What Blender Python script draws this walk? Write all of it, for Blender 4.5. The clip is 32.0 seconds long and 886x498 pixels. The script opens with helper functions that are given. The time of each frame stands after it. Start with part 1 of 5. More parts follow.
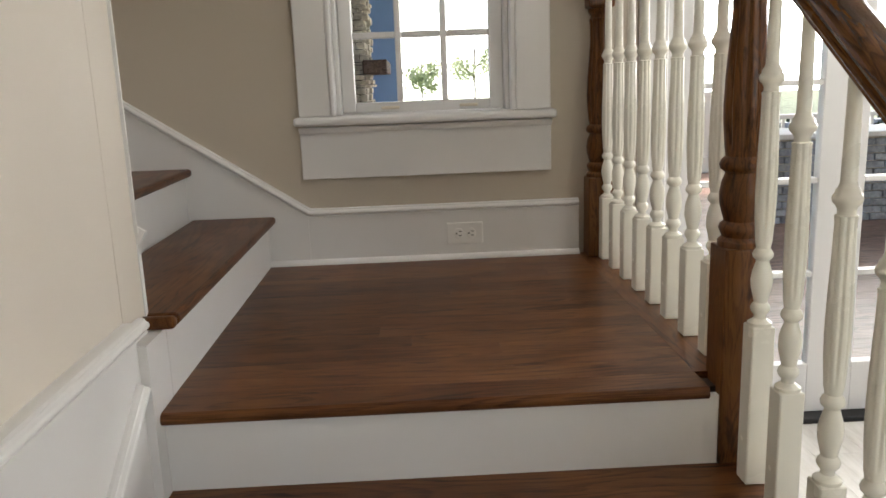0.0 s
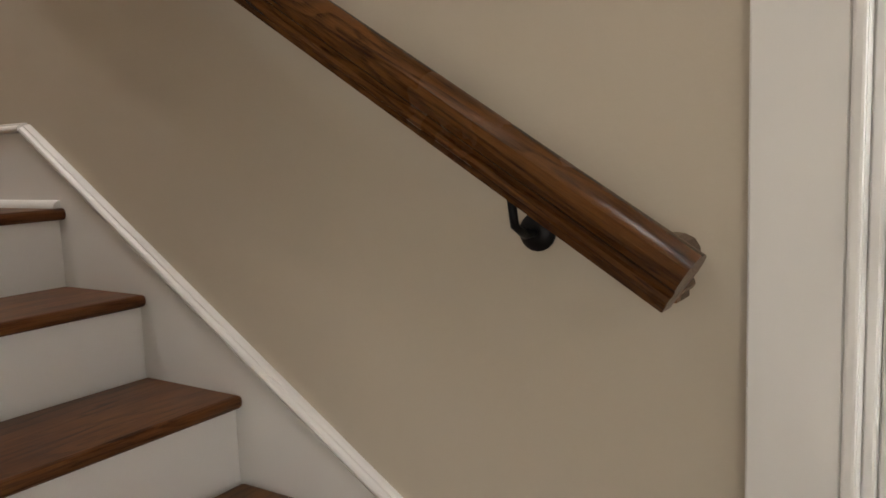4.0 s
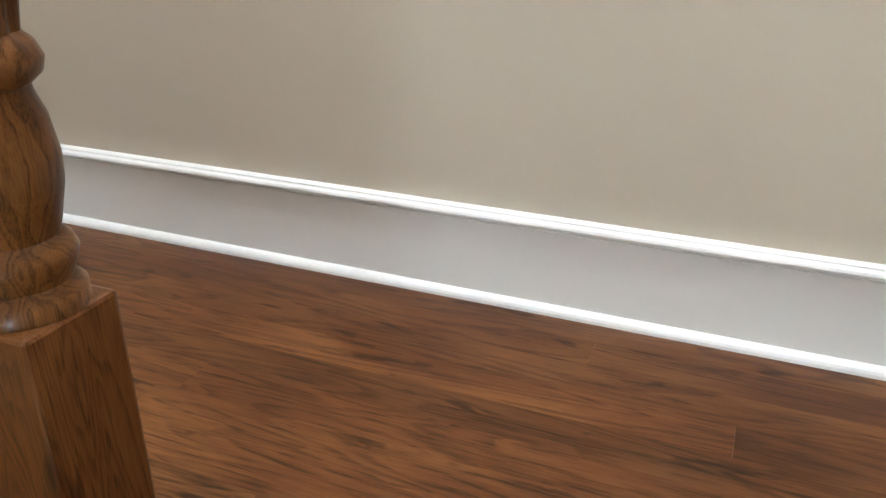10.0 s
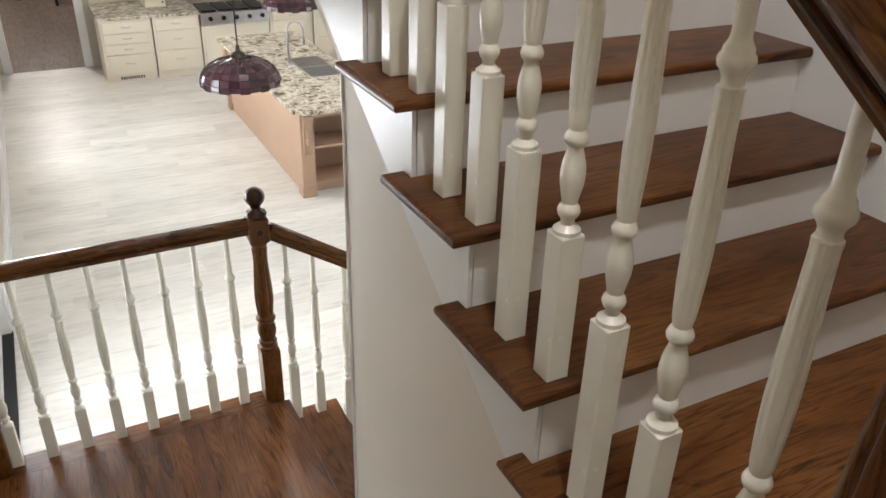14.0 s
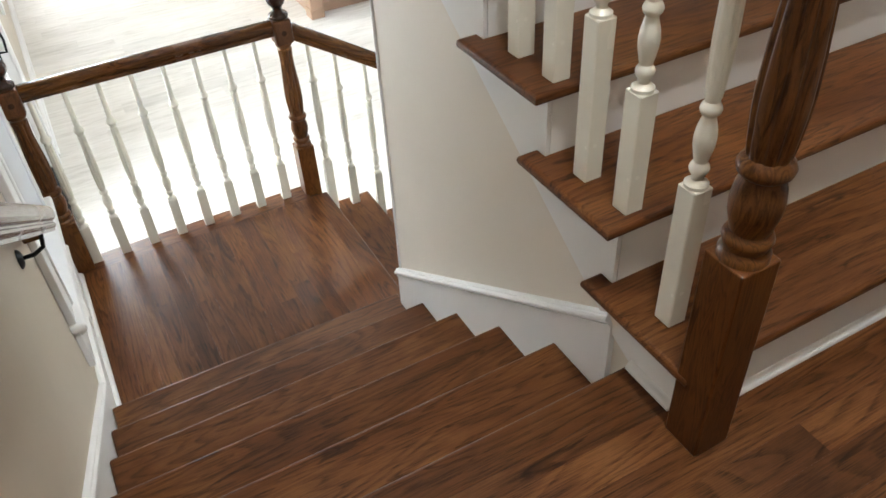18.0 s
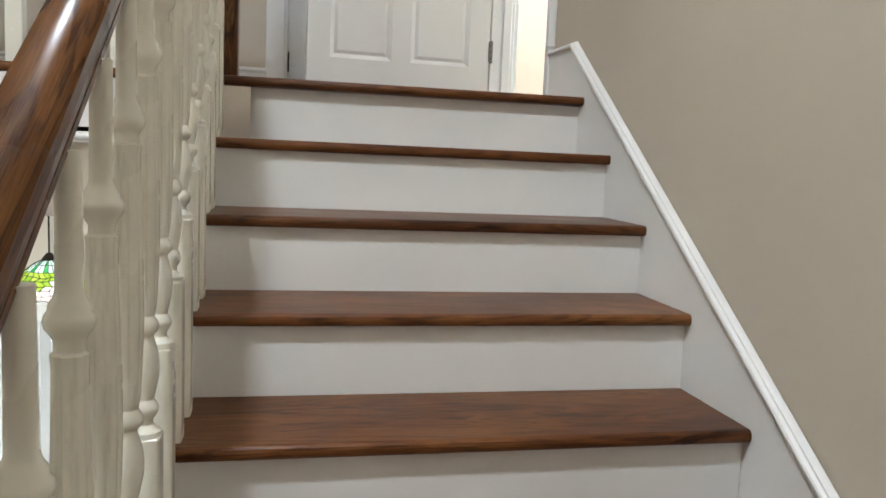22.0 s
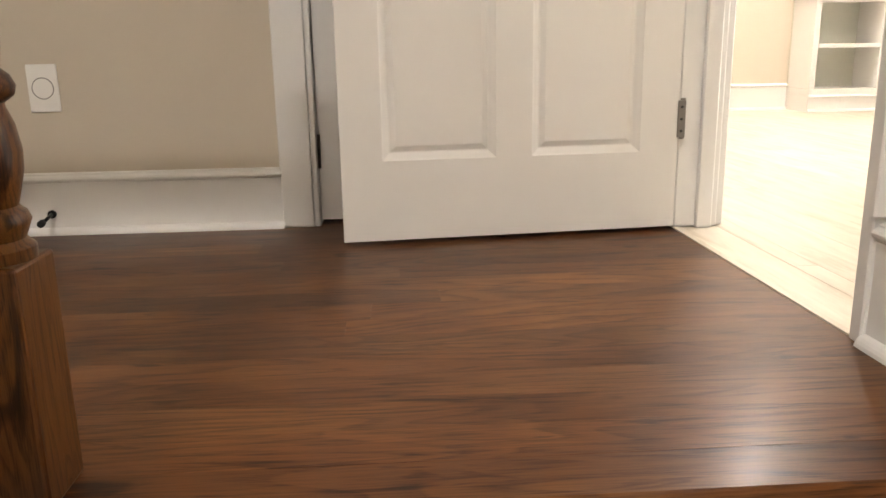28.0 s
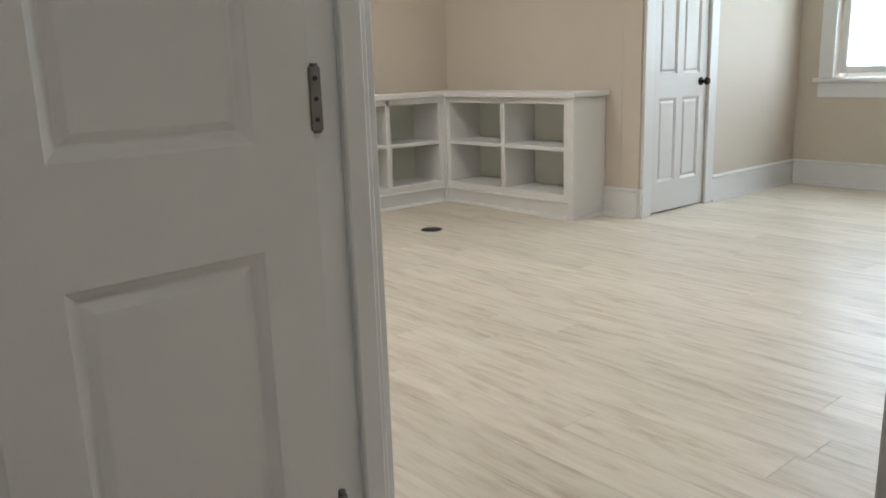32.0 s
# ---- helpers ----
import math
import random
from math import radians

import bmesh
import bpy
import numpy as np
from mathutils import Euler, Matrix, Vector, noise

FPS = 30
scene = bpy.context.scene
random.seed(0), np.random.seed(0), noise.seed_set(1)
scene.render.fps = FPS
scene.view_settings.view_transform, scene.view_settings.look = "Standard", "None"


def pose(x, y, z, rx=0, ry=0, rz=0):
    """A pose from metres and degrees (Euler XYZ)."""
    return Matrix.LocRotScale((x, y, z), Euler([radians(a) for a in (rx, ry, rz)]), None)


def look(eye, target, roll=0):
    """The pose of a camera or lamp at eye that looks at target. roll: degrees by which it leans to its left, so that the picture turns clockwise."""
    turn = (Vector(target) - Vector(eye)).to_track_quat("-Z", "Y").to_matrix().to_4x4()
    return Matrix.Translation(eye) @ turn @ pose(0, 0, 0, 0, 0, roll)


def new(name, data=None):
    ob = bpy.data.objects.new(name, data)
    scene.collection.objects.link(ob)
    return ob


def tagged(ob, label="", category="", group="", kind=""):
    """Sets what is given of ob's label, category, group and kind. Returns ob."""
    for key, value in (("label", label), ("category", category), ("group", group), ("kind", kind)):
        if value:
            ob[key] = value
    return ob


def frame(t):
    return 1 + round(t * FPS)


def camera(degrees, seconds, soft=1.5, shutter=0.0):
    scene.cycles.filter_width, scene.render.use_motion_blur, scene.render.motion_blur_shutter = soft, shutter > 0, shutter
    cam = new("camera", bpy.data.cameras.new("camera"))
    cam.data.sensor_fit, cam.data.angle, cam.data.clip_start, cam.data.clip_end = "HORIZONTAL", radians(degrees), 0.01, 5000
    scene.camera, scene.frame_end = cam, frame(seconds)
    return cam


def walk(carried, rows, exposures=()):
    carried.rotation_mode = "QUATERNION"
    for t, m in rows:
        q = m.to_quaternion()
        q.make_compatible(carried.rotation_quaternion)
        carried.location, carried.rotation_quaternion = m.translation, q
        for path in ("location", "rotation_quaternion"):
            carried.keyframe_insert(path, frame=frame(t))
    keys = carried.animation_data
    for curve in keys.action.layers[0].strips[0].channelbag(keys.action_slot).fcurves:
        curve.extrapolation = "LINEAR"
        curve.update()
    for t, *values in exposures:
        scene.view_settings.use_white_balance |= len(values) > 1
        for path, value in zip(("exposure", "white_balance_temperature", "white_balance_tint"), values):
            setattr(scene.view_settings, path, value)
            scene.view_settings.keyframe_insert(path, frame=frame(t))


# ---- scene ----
cam = camera(59.0, 32.0, soft=1.6)
EXPOSURES = [
    (0.0, 1.18, 6950, 15), (1.0, 1.32, 7000, 15), (2.0, 1.5, 7000, 15), (3.0, 1.1, 6750, 15), (4.0, 1.55, 7250, 17), (4.5, 1.8, 7000, 16), (7.0, 2.72, 6000, 7), (8.0, 2.8, 6000, 8),
    (9.0, 2.88, 5950, 6), (10.0, 2.95, 5900, 7), (12.0, 2.8, 6000, 9), (13.0, 2.55, 6050, 8), (14.0, 1.75, 6500, 13), (15.0, 1.42, 6550, 13), (18.0, 2.18, 6250, 10), (19.0, 1.95, 6300, 12), (20.0, 2.3, 6150, 12),
    (21.0, 2.25, 5950, 9), (22.0, 2.18, 5950, 7), (23.0, 1.98, 6200, 9), (24.0, 2.13, 6300, 11), (25.0, 2.1, 6500, 11), (28.0, 2.25, 7300, 15), (29.0, 1.9, 6900, 13), (30.0, 1.82, 6600, 11), (31.0, 1.3, 6400, 11), (32.0, 0.6, 6250, 10)]
PATH = [
    (0, (0.514, -1.498, 0.630), (0.574, 0.456, 0.208), -2.12),
    (0.5, (0.393, -1.257, 0.663), (0.529, 0.706, 0.305), -1.35),
    (1, (0.482, -1.012, 0.655), (0.583, 0.964, 0.361), -1.01),
    (1.5, (0.500, -0.747, 0.683), (0.532, 1.236, 0.423), -0.63),
    (2, (0.521, -0.438, 0.759), (0.393, 1.543, 0.512), -1.37),
    (2.5, (0.476, -0.264, 0.828), (0.344, 1.718, 0.593), -1.40),
    (3, (0.517, -0.069, 0.972), (0.120, 1.875, 0.723), -2.88),
    (3.5, (0.464, 0.054, 1.013), (-0.261, 1.909, 0.829), -1.98),
    (4, (0.338, 0.237, 1.177), (-0.761, 1.890, 0.929), -2.14),
    (4.5, (0.221, 0.136, 1.182), (-1.118, 1.606, 0.970), 3.16),
    (6.5, (-0.187, 0.594, 1.368), (-2.155, 0.832, 1.105), 2.49),
    (7, (-0.399, 0.653, 1.408), (-2.383, 0.760, 1.176), 1.39),
    (7.5, (-0.627, 0.597, 1.571), (-2.613, 0.671, 1.341), 0.36),
    (8, (-0.677, 0.675, 1.582), (-2.662, 0.491, 1.423), -1.96),
    (8.5, (-0.942, 0.460, 1.688), (-2.918, 0.408, 1.381), -2.04),
    (9, (-1.079, 0.650, 1.820), (-2.906, 0.409, 1.041), -3.42),
    (9.5, (-1.063, 0.646, 1.753), (-2.878, 0.242, 1.016), -3.62),
    (10, (-1.228, 0.566, 1.849), (-2.913, -0.124, 1.021), 0.03),
    (10.5, (-1.301, 0.560, 1.916), (-2.823, -0.480, 1.141), 3.04),
    (11, (-1.400, 0.627, 1.983), (-2.630, -0.759, 1.230), 5.17),
    (11.5, (-1.424, 0.555, 2.112), (-2.116, -1.131, 1.289), 5.55),
    (12, (-1.542, 0.428, 2.238), (-1.552, -1.364, 1.350), 5.44),
    (12.5, (-1.612, 0.495, 2.321), (-1.002, -1.188, 1.430), 5.56),
    (13, (-1.710, 0.605, 2.388), (-0.625, -0.810, 1.482), 5.62),
    (13.5, (-1.747, 0.612, 2.436), (-0.383, -0.494, 1.479), 5.89),
    (14, (-1.882, 0.740, 2.462), (-0.328, -0.086, 1.512), 1.76),
    (14.5, (-2.005, 0.903, 2.470), (-0.380, 0.186, 1.550), -1.12),
    (15, (-2.105, 0.973, 2.511), (-0.481, 0.277, 1.575), -1.80),
    (15.5, (-2.181, 0.984, 2.447), (-0.570, 0.303, 1.478), -0.86),
    (17.5, (-2.216, 0.985, 2.426), (-0.862, 0.401, 1.075), -3.20),
    (18, (-2.233, 0.962, 2.442), (-0.868, 0.281, 1.149), -3.49),
    (18.5, (-2.245, 0.882, 2.403), (-0.841, -0.111, 1.382), -1.81),
    (19, (-2.219, 0.767, 2.416), (-0.868, -0.368, 1.474), -3.37),
    (19.5, (-2.160, 0.612, 2.428), (-0.859, -0.611, 1.528), -5.38),
    (20, (-2.063, 0.421, 2.430), (-0.745, -0.839, 1.610), -3.53),
    (20.5, (-2.107, 0.254, 2.439), (-0.566, -0.838, 1.782), -1.05),
    (21, (-2.099, 0.110, 2.489), (-0.383, -0.775, 1.968), 1.33),
    (21.5, (-1.984, 0.009, 2.482), (-0.127, -0.648, 2.136), 2.57),
    (22, (-1.856, -0.132, 2.494), (0.086, -0.547, 2.261), 2.55),
    (22.5, (-1.731, -0.268, 2.534), (0.248, -0.492, 2.356), 1.17),
    (23, (-1.575, -0.329, 2.549), (0.415, -0.460, 2.402), 0.30),
    (23.5, (-1.434, -0.351, 2.529), (0.558, -0.459, 2.382), 0.28),
    (24, (-1.240, -0.406, 2.575), (0.751, -0.491, 2.406), -0.15),
    (24.5, (-1.064, -0.460, 2.716), (0.923, -0.524, 2.495), -1.11),
    (25, (-0.899, -0.449, 2.772), (1.085, -0.505, 2.519), -1.29),
    (25.5, (-0.785, -0.452, 2.858), (1.190, -0.531, 2.554), -1.49),
    (27.5, (-0.347, -0.349, 3.090), (1.593, -0.456, 2.613), -1.15),
    (28, (-0.208, -0.367, 3.142), (1.729, -0.483, 2.660), -1.02),
    (28.5, (-0.106, -0.390, 3.238), (1.827, -0.547, 2.749), -0.97),
    (29, (0.011, -0.387, 3.238), (1.941, -0.552, 2.739), -1.31),
    (29.5, (0.132, -0.344, 3.357), (2.033, -0.570, 2.778), -1.21),
    (30, (0.218, -0.361, 3.405), (2.098, -0.699, 2.812), -0.71),
    (30.5, (0.393, -0.445, 3.502), (2.242, -0.928, 2.911), -0.45),
    (31, (0.519, -0.442, 3.537), (2.290, -1.233, 3.047), -0.00),
    (31.5, (0.658, -0.449, 3.606), (2.321, -1.463, 3.155), -0.99),
    (32, (0.700, -0.473, 3.688), (2.195, -1.724, 3.240), -1.87),
]
walk(cam, [(t, look(eye, target, roll)) for t, eye, target, roll in PATH], EXPOSURES)

# ---- world, sun and exposure ----
world = bpy.data.worlds.new("sky")
scene.world = world
world.use_nodes = True
wn = world.node_tree.nodes
sky = wn.new("ShaderNodeTexSky")
sky.sky_type, sky.sun_disc = "NISHITA", False
sky.sun_elevation, sky.sun_rotation = radians(48), radians(-12.5)
world.node_tree.links.new(sky.outputs[0], wn["Background"].inputs[0])
wn["Background"].inputs[1].default_value = 0.15


def lamp(name, kind, m, power, colour=(1, 1, 1), size=(1, 1), angle=0.5):
    data = bpy.data.lights.new(name, kind)
    data.energy, data.color = power, colour
    if kind == "AREA":
        data.shape, data.size, data.size_y = "RECTANGLE", size[0], size[1]
    elif kind == "SUN":
        data.angle = radians(angle)
    else:
        data.shadow_soft_size = size[0]
    ob = new(name, data)
    ob.matrix_world = m
    return ob


lamp("sun", "SUN", look((-4, 18, 21), (0, 0, 0)), 5.0, (1.0, 0.95, 0.86))
WARM, DAY = (1.0, 0.975, 0.93), (0.90, 0.96, 1.0)
# area lamps for daylight at the openings; the south kitchen one is unseen, added
lamp("daylight_kitchen_window", "AREA", look((6.3, 1.50, 0.75), (6.3, -2, -0.2)), 25, DAY, (3.0, 1.3))
lamp("daylight_glass_doors", "AREA", look((2.43, 1.52, 0.95), (0.9, 0.0, 0.55)), 22, DAY, (1.9, 0.85))
lamp("daylight_added_south", "AREA", look((3.5, -5.2, 0.9), (3.5, 0, 0.0)), 20, DAY, (3.0, 1.6))
lamp("daylight_playroom_window", "AREA", look((2.32, -6.90, 4.215), (2.32, 0, 4.215)), 33, (0.82, 0.92, 1.0), (2.2, 1.34))

# ---- materials ----


def material(name, rough=0.5, metal=0.0):
    m = bpy.data.materials.new(name)
    m.use_nodes = True
    n = m.node_tree.nodes
    b = n["Principled BSDF"]
    b.inputs["Roughness"].default_value, b.inputs["Metallic"].default_value = rough, metal
    return m, n, m.node_tree.links, b


def coords(n, l, scale, shift=False):
    tc, mp = n.new("ShaderNodeTexCoord"), n.new("ShaderNodeMapping")
    mp.inputs["Scale"].default_value = scale
    l.new(tc.outputs["Object"], mp.inputs["Vector"])
    if shift:
        oi, mul, cmb = n.new("ShaderNodeObjectInfo"), n.new("ShaderNodeMath"), n.new("ShaderNodeCombineXYZ")
        mul.operation = "MULTIPLY"
        mul.inputs[1].default_value = 37.0
        l.new(oi.outputs["Random"], mul.inputs[0])
        for k in range(3):
            l.new(mul.outputs[0], cmb.inputs[k])
        l.new(cmb.outputs[0], mp.inputs["Location"])
    return mp.outputs["Vector"]


def ramp(n, l, fac, stops):
    r = n.new("ShaderNodeValToRGB")
    e = r.color_ramp.elements
    e[0].position, e[0].color = stops[0][0], (*stops[0][1], 1)
    e[1].position, e[1].color = stops[-1][0], (*stops[-1][1], 1)
    for p, c in stops[1:-1]:
        x = e.new(p)
        x.color = (*c, 1)
    l.new(fac, r.inputs[0])
    return r.outputs[0]


def noise_tex(n, l, vec, scale, detail=4.0, rough=0.55, distort=0.0):
    t = n.new("ShaderNodeTexNoise")
    t.inputs["Scale"].default_value, t.inputs["Detail"].default_value = scale, detail
    t.inputs["Roughness"].default_value, t.inputs["Distortion"].default_value = rough, distort
    l.new(vec, t.inputs["Vector"])
    return t.outputs[0]


def mix(n, l, a, b, fac, kind="MIX"):
    m = n.new("ShaderNodeMix")
    m.data_type, m.blend_type = "RGBA", kind
    for sock, v in ((m.inputs[6], a), (m.inputs[7], b), (m.inputs[0], fac)):
        if isinstance(v, (int, float)):
            sock.default_value = v
        elif isinstance(v, tuple):
            sock.default_value = (*v, 1)
        else:
            l.new(v, sock)
    return m.outputs[2]


def bump(n, l, b, height, strength, distance):
    k = n.new("ShaderNodeBump")
    k.inputs["Strength"].default_value, k.inputs["Distance"].default_value = strength, distance
    l.new(height, k.inputs["Height"])
    l.new(k.outputs[0], b.inputs["Normal"])


def paint(name, colour, rough, grain=180.0, strength=0.12, var=0.05, patch=1.3):
    """Rolled or brushed paint: broad unevenness, fine stipple, slight gloss changes."""
    m, n, l, b = material(name, rough)
    v = coords(n, l, (1, 1, 1))
    big, fine = noise_tex(n, l, v, patch, 3), noise_tex(n, l, v, grain, 2)
    dark = tuple(c * (1 - var) for c in colour)
    light = tuple(min(1, c * (1 + var * 0.6)) for c in colour)
    l.new(ramp(n, l, big, [(0.3, dark), (0.7, light)]), b.inputs["Base Color"])
    rr = n.new("ShaderNodeMapRange")
    rr.inputs[3].default_value, rr.inputs[4].default_value = rough - 0.06, rough + 0.08
    l.new(noise_tex(n, l, v, 6.0, 3), rr.inputs[0])
    l.new(rr.outputs[0], b.inputs["Roughness"])
    bump(n, l, b, fine, strength, 0.002)
    return m


def wood(name, dark, mid, light, along, rough=0.34, coat=0.35, vary=0.2, fine=1.0, streak=0.7):
    """Stained, varnished oak: long flame figure, dark open pores in its bands, soft blotches; along: the axis of the grain."""
    m, n, l, b = material(name, rough)
    sc = [7.0, 7.0, 7.0]
    sc[along] = 0.82
    v = coords(n, l, tuple(sc), True)
    w = noise_tex(n, l, v, 1.2 * fine, 1.8, 0.48, 0.75)
    rings, saw = n.new("ShaderNodeMath"), n.new("ShaderNodeMath")
    rings.operation, saw.operation = "MULTIPLY", "FRACT"
    rings.inputs[1].default_value = 13.0
    l.new(w, rings.inputs[0])
    l.new(rings.outputs[0], saw.inputs[0])
    sc2 = [420.0, 420.0, 420.0]
    sc2[along] = 12.0
    pores = noise_tex(n, l, coords(n, l, tuple(sc2), True), 1.0 * fine, 3, 0.65)
    sc3 = [5.0, 5.0, 5.0]
    sc3[along] = 1.8
    blotch = noise_tex(n, l, coords(n, l, tuple(sc3), True), 1.0, 4, 0.6, 0.5)
    base = ramp(n, l, blotch, [(0.12, dark), (0.46, mid), (0.86, light)])
    band = ramp(n, l, saw.outputs[0], [(0.0, (1, 1, 1)), (0.22, (0.75, 0.75, 0.75)), (0.50, (0.12, 0.12, 0.12)), (0.90, (0.05, 0.05, 0.05)), (1.0, (0.8, 0.8, 0.8))])
    col = mix(n, l, base, (0.27, 0.21, 0.18), mix(n, l, (0, 0, 0), band, streak * 0.85), "MULTIPLY")
    pr = ramp(n, l, pores, [(0.38, (0.28, 0.22, 0.19)), (0.56, (1, 1, 1))])
    full = mix(n, l, col, pr, 0.9, "MULTIPLY")
    soft = mix(n, l, col, pr, 0.35, "MULTIPLY")
    col = mix(n, l, soft, full, band)
    sc4 = [30.0, 30.0, 30.0]
    sc4[along] = 4.2
    fleck = noise_tex(n, l, coords(n, l, tuple(sc4), True), 1.0, 3.5, 0.62, 0.9)
    col = mix(n, l, col, ramp(n, l, fleck, [(0.30, (0.22, 0.17, 0.14)), (0.36, (0.55, 0.50, 0.46)), (0.41, (1, 1, 1))]), 0.9, "MULTIPLY")
    oi = n.new("ShaderNodeObjectInfo")
    tone = ramp(n, l, oi.outputs["Random"], [(0.0, (1 - vary * 0.6,) * 3), (1.0, (1 + vary * 0.5, 1 + vary * 0.45, 1 + vary * 0.4))])
    col = mix(n, l, col, tone, 1.0, "MULTIPLY")
    l.new(col, b.inputs["Base Color"])
    b.inputs["Specular IOR Level"].default_value = 0.16
    b.inputs["Coat Weight"].default_value, b.inputs["Coat Roughness"].default_value = coat * 0.6, 0.22
    rr = n.new("ShaderNodeMapRange")
    rr.inputs[3].default_value, rr.inputs[4].default_value = rough - 0.06, rough + 0.14
    l.new(noise_tex(n, l, coords(n, l, (1, 1, 1)), 4.0, 4), rr.inputs[0])
    l.new(rr.outputs[0], b.inputs["Roughness"])
    bump(n, l, b, pores, 0.14, 0.0006)
    return m


def plain(name, colour, rough=0.5, metal=0.0, var=0.12, scale=14.0, strength=0.05):
    m, n, l, b = material(name, rough, metal)
    v = coords(n, l, (1, 1, 1), True)
    f = noise_tex(n, l, v, scale, 4)
    l.new(ramp(n, l, f, [(0.3, tuple(c * (1 - var) for c in colour)), (0.7, tuple(min(1, c * (1 + var)) for c in colour))]), b.inputs["Base Color"])
    bump(n, l, b, noise_tex(n, l, v, scale * 12, 2), strength, 0.001)
    return m


def vinyl(name, dark, light, along):
    """Whitewashed plank flooring with long soft streaks."""
    m, n, l, b = material(name, 0.36)
    sc = [16.0, 16.0, 16.0]
    sc[along] = 2.2
    v = coords(n, l, tuple(sc), True)
    a = noise_tex(n, l, v, 1.6, 5, 0.62, 0.4)
    sc2 = [90.0, 90.0, 90.0]
    sc2[along] = 5.0
    c = noise_tex(n, l, coords(n, l, tuple(sc2), True), 1.0, 3)
    col = ramp(n, l, a, [(0.3, dark), (0.48, tuple((p + q * 2) / 3 for p, q in zip(dark, light))), (0.68, light)])
    col = mix(n, l, col, ramp(n, l, c, [(0.35, (0.86, 0.84, 0.8)), (0.6, (1, 1, 1))]), 0.38, "MULTIPLY")
    oi = n.new("ShaderNodeObjectInfo")
    col = mix(n, l, col, ramp(n, l, oi.outputs["Random"], [(0.0, (0.88, 0.87, 0.85)), (1.0, (1.04, 1.03, 1.02))]), 1.0, "MULTIPLY")
    l.new(col, b.inputs["Base Color"])
    bump(n, l, b, c, 0.15, 0.0008)
    return m


M_WALL = paint("wall_paint_beige", (0.54, 0.475, 0.385), 0.62, 120, 0.16, 0.05)
# the beige made paler, with the daylight on the under-stair walls in its colour
M_WALL_LIT = paint("wall_paint_beige_lit", (0.69, 0.625, 0.54), 0.6, 120, 0.16, 0.04)
M_ROOM = paint("wall_paint_peach", (0.62, 0.545, 0.455), 0.62, 120, 0.16, 0.04)
M_TRIM = paint("white_semi_gloss", (0.76, 0.75, 0.73), 0.34, 90, 0.05, 0.025, 2.0)
M_DOOR = paint("white_door_paint", (0.72, 0.70, 0.67), 0.42, 60, 0.07, 0.03, 1.5)
M_BAL = paint("cream_gloss_paint", (0.74, 0.715, 0.62), 0.26, 70, 0.05, 0.04, 5.0)
M_CEIL = paint("ceiling_white", (0.80, 0.79, 0.77), 0.8, 150, 0.15, 0.02)
DK, MD, LT = (0.037, 0.0105, 0.0032), (0.122, 0.0435, 0.0130), (0.240, 0.103, 0.032)
M_OAK = [wood("stained_oak_" + "xyz"[k], DK, MD, LT, k, 0.36, 0.30, 0.34, 1.0, 0.42) for k in range(3)]
M_NEWEL = wood("newel_oak", (0.044, 0.0135, 0.0038), (0.118, 0.042, 0.0110), (0.225, 0.095, 0.025), 2, 0.28, 0.42, 0.2, 2.6, 0.45)
M_TURN = wood("turned_oak", (0.024, 0.009, 0.0045), (0.042, 0.015, 0.0065), (0.07, 0.026, 0.010), 2, 0.20, 0.6, 0.1, 2.0, 0.4)
M_SHAFT = wood("fluted_oak", (0.050, 0.0155, 0.0042), (0.122, 0.045, 0.0114), (0.240, 0.103, 0.027), 2, 0.28, 0.26, 0.1, 2.4, 0.55)
M_RAIL = wood("rail_oak", (0.054, 0.0172, 0.0047), (0.124, 0.0455, 0.0115), (0.230, 0.099, 0.026), 0, 0.22, 0.5, 0.2, 2.0, 0.6)
M_VINYL = vinyl("whitewashed_plank", (0.57, 0.485, 0.375), (0.79, 0.725, 0.62), 0)
M_VINYLK = vinyl("pale_grey_plank", (0.60, 0.57, 0.52), (0.80, 0.78, 0.74), 1)
M_SUB = plain("plank_joint", (0.03, 0.02, 0.015), 0.8)
M_SUBL = plain("pale_plank_joint", (0.33, 0.28, 0.22), 0.8)
M_IRON = plain("black_iron", (0.012, 0.012, 0.013), 0.4, 0.7)
M_BRONZE = plain("dark_bronze", (0.035, 0.028, 0.022), 0.38, 0.8)
M_STEEL = plain("brushed_steel", (0.55, 0.55, 0.56), 0.3, 0.95)
M_PLATE = plain("white_plastic", (0.80, 0.79, 0.76), 0.3, 0, 0.02)
M_SLOT = plain("dark_slot", (0.02, 0.02, 0.02), 0.6)
M_RUBBER = plain("black_rubber", (0.012, 0.012, 0.012), 0.7)
M_CAB = paint("cream_cabinet", (0.74, 0.67, 0.54), 0.4, 60, 0.05, 0.03)
M_ISL = paint("tan_island_paint", (0.42, 0.275, 0.185), 0.45, 60, 0.05, 0.06, 3.0)
M_DARKF = wood("dark_floor", (0.09, 0.068, 0.055), (0.14, 0.108, 0.09), (0.20, 0.155, 0.13), 0, 0.35)
M_BLUE = paint("blue_porch_board", (0.25, 0.42, 0.70), 0.6, 60, 0.1, 0.05)
M_PCEIL = paint("pale_blue_ceiling", (0.60, 0.71, 0.78), 0.7, 60, 0.1, 0.03)
M_DECK = wood("reddish_deck", (0.24, 0.14, 0.11), (0.33, 0.20, 0.16), (0.42, 0.27, 0.22), 0, 0.3, 0.3, 0.3)
M_STONE = plain("ledge_stone", (0.60, 0.55, 0.46), 0.85, 0, 0.4, 9.0, 0.4)
M_BRICK = plain("grey_brick", (0.33, 0.36, 0.42), 0.85, 0, 0.3, 20.0, 0.3)
M_GROUND = plain("grass_ground", (0.30, 0.32, 0.20), 0.95, 0, 0.4, 3.0, 0.4)
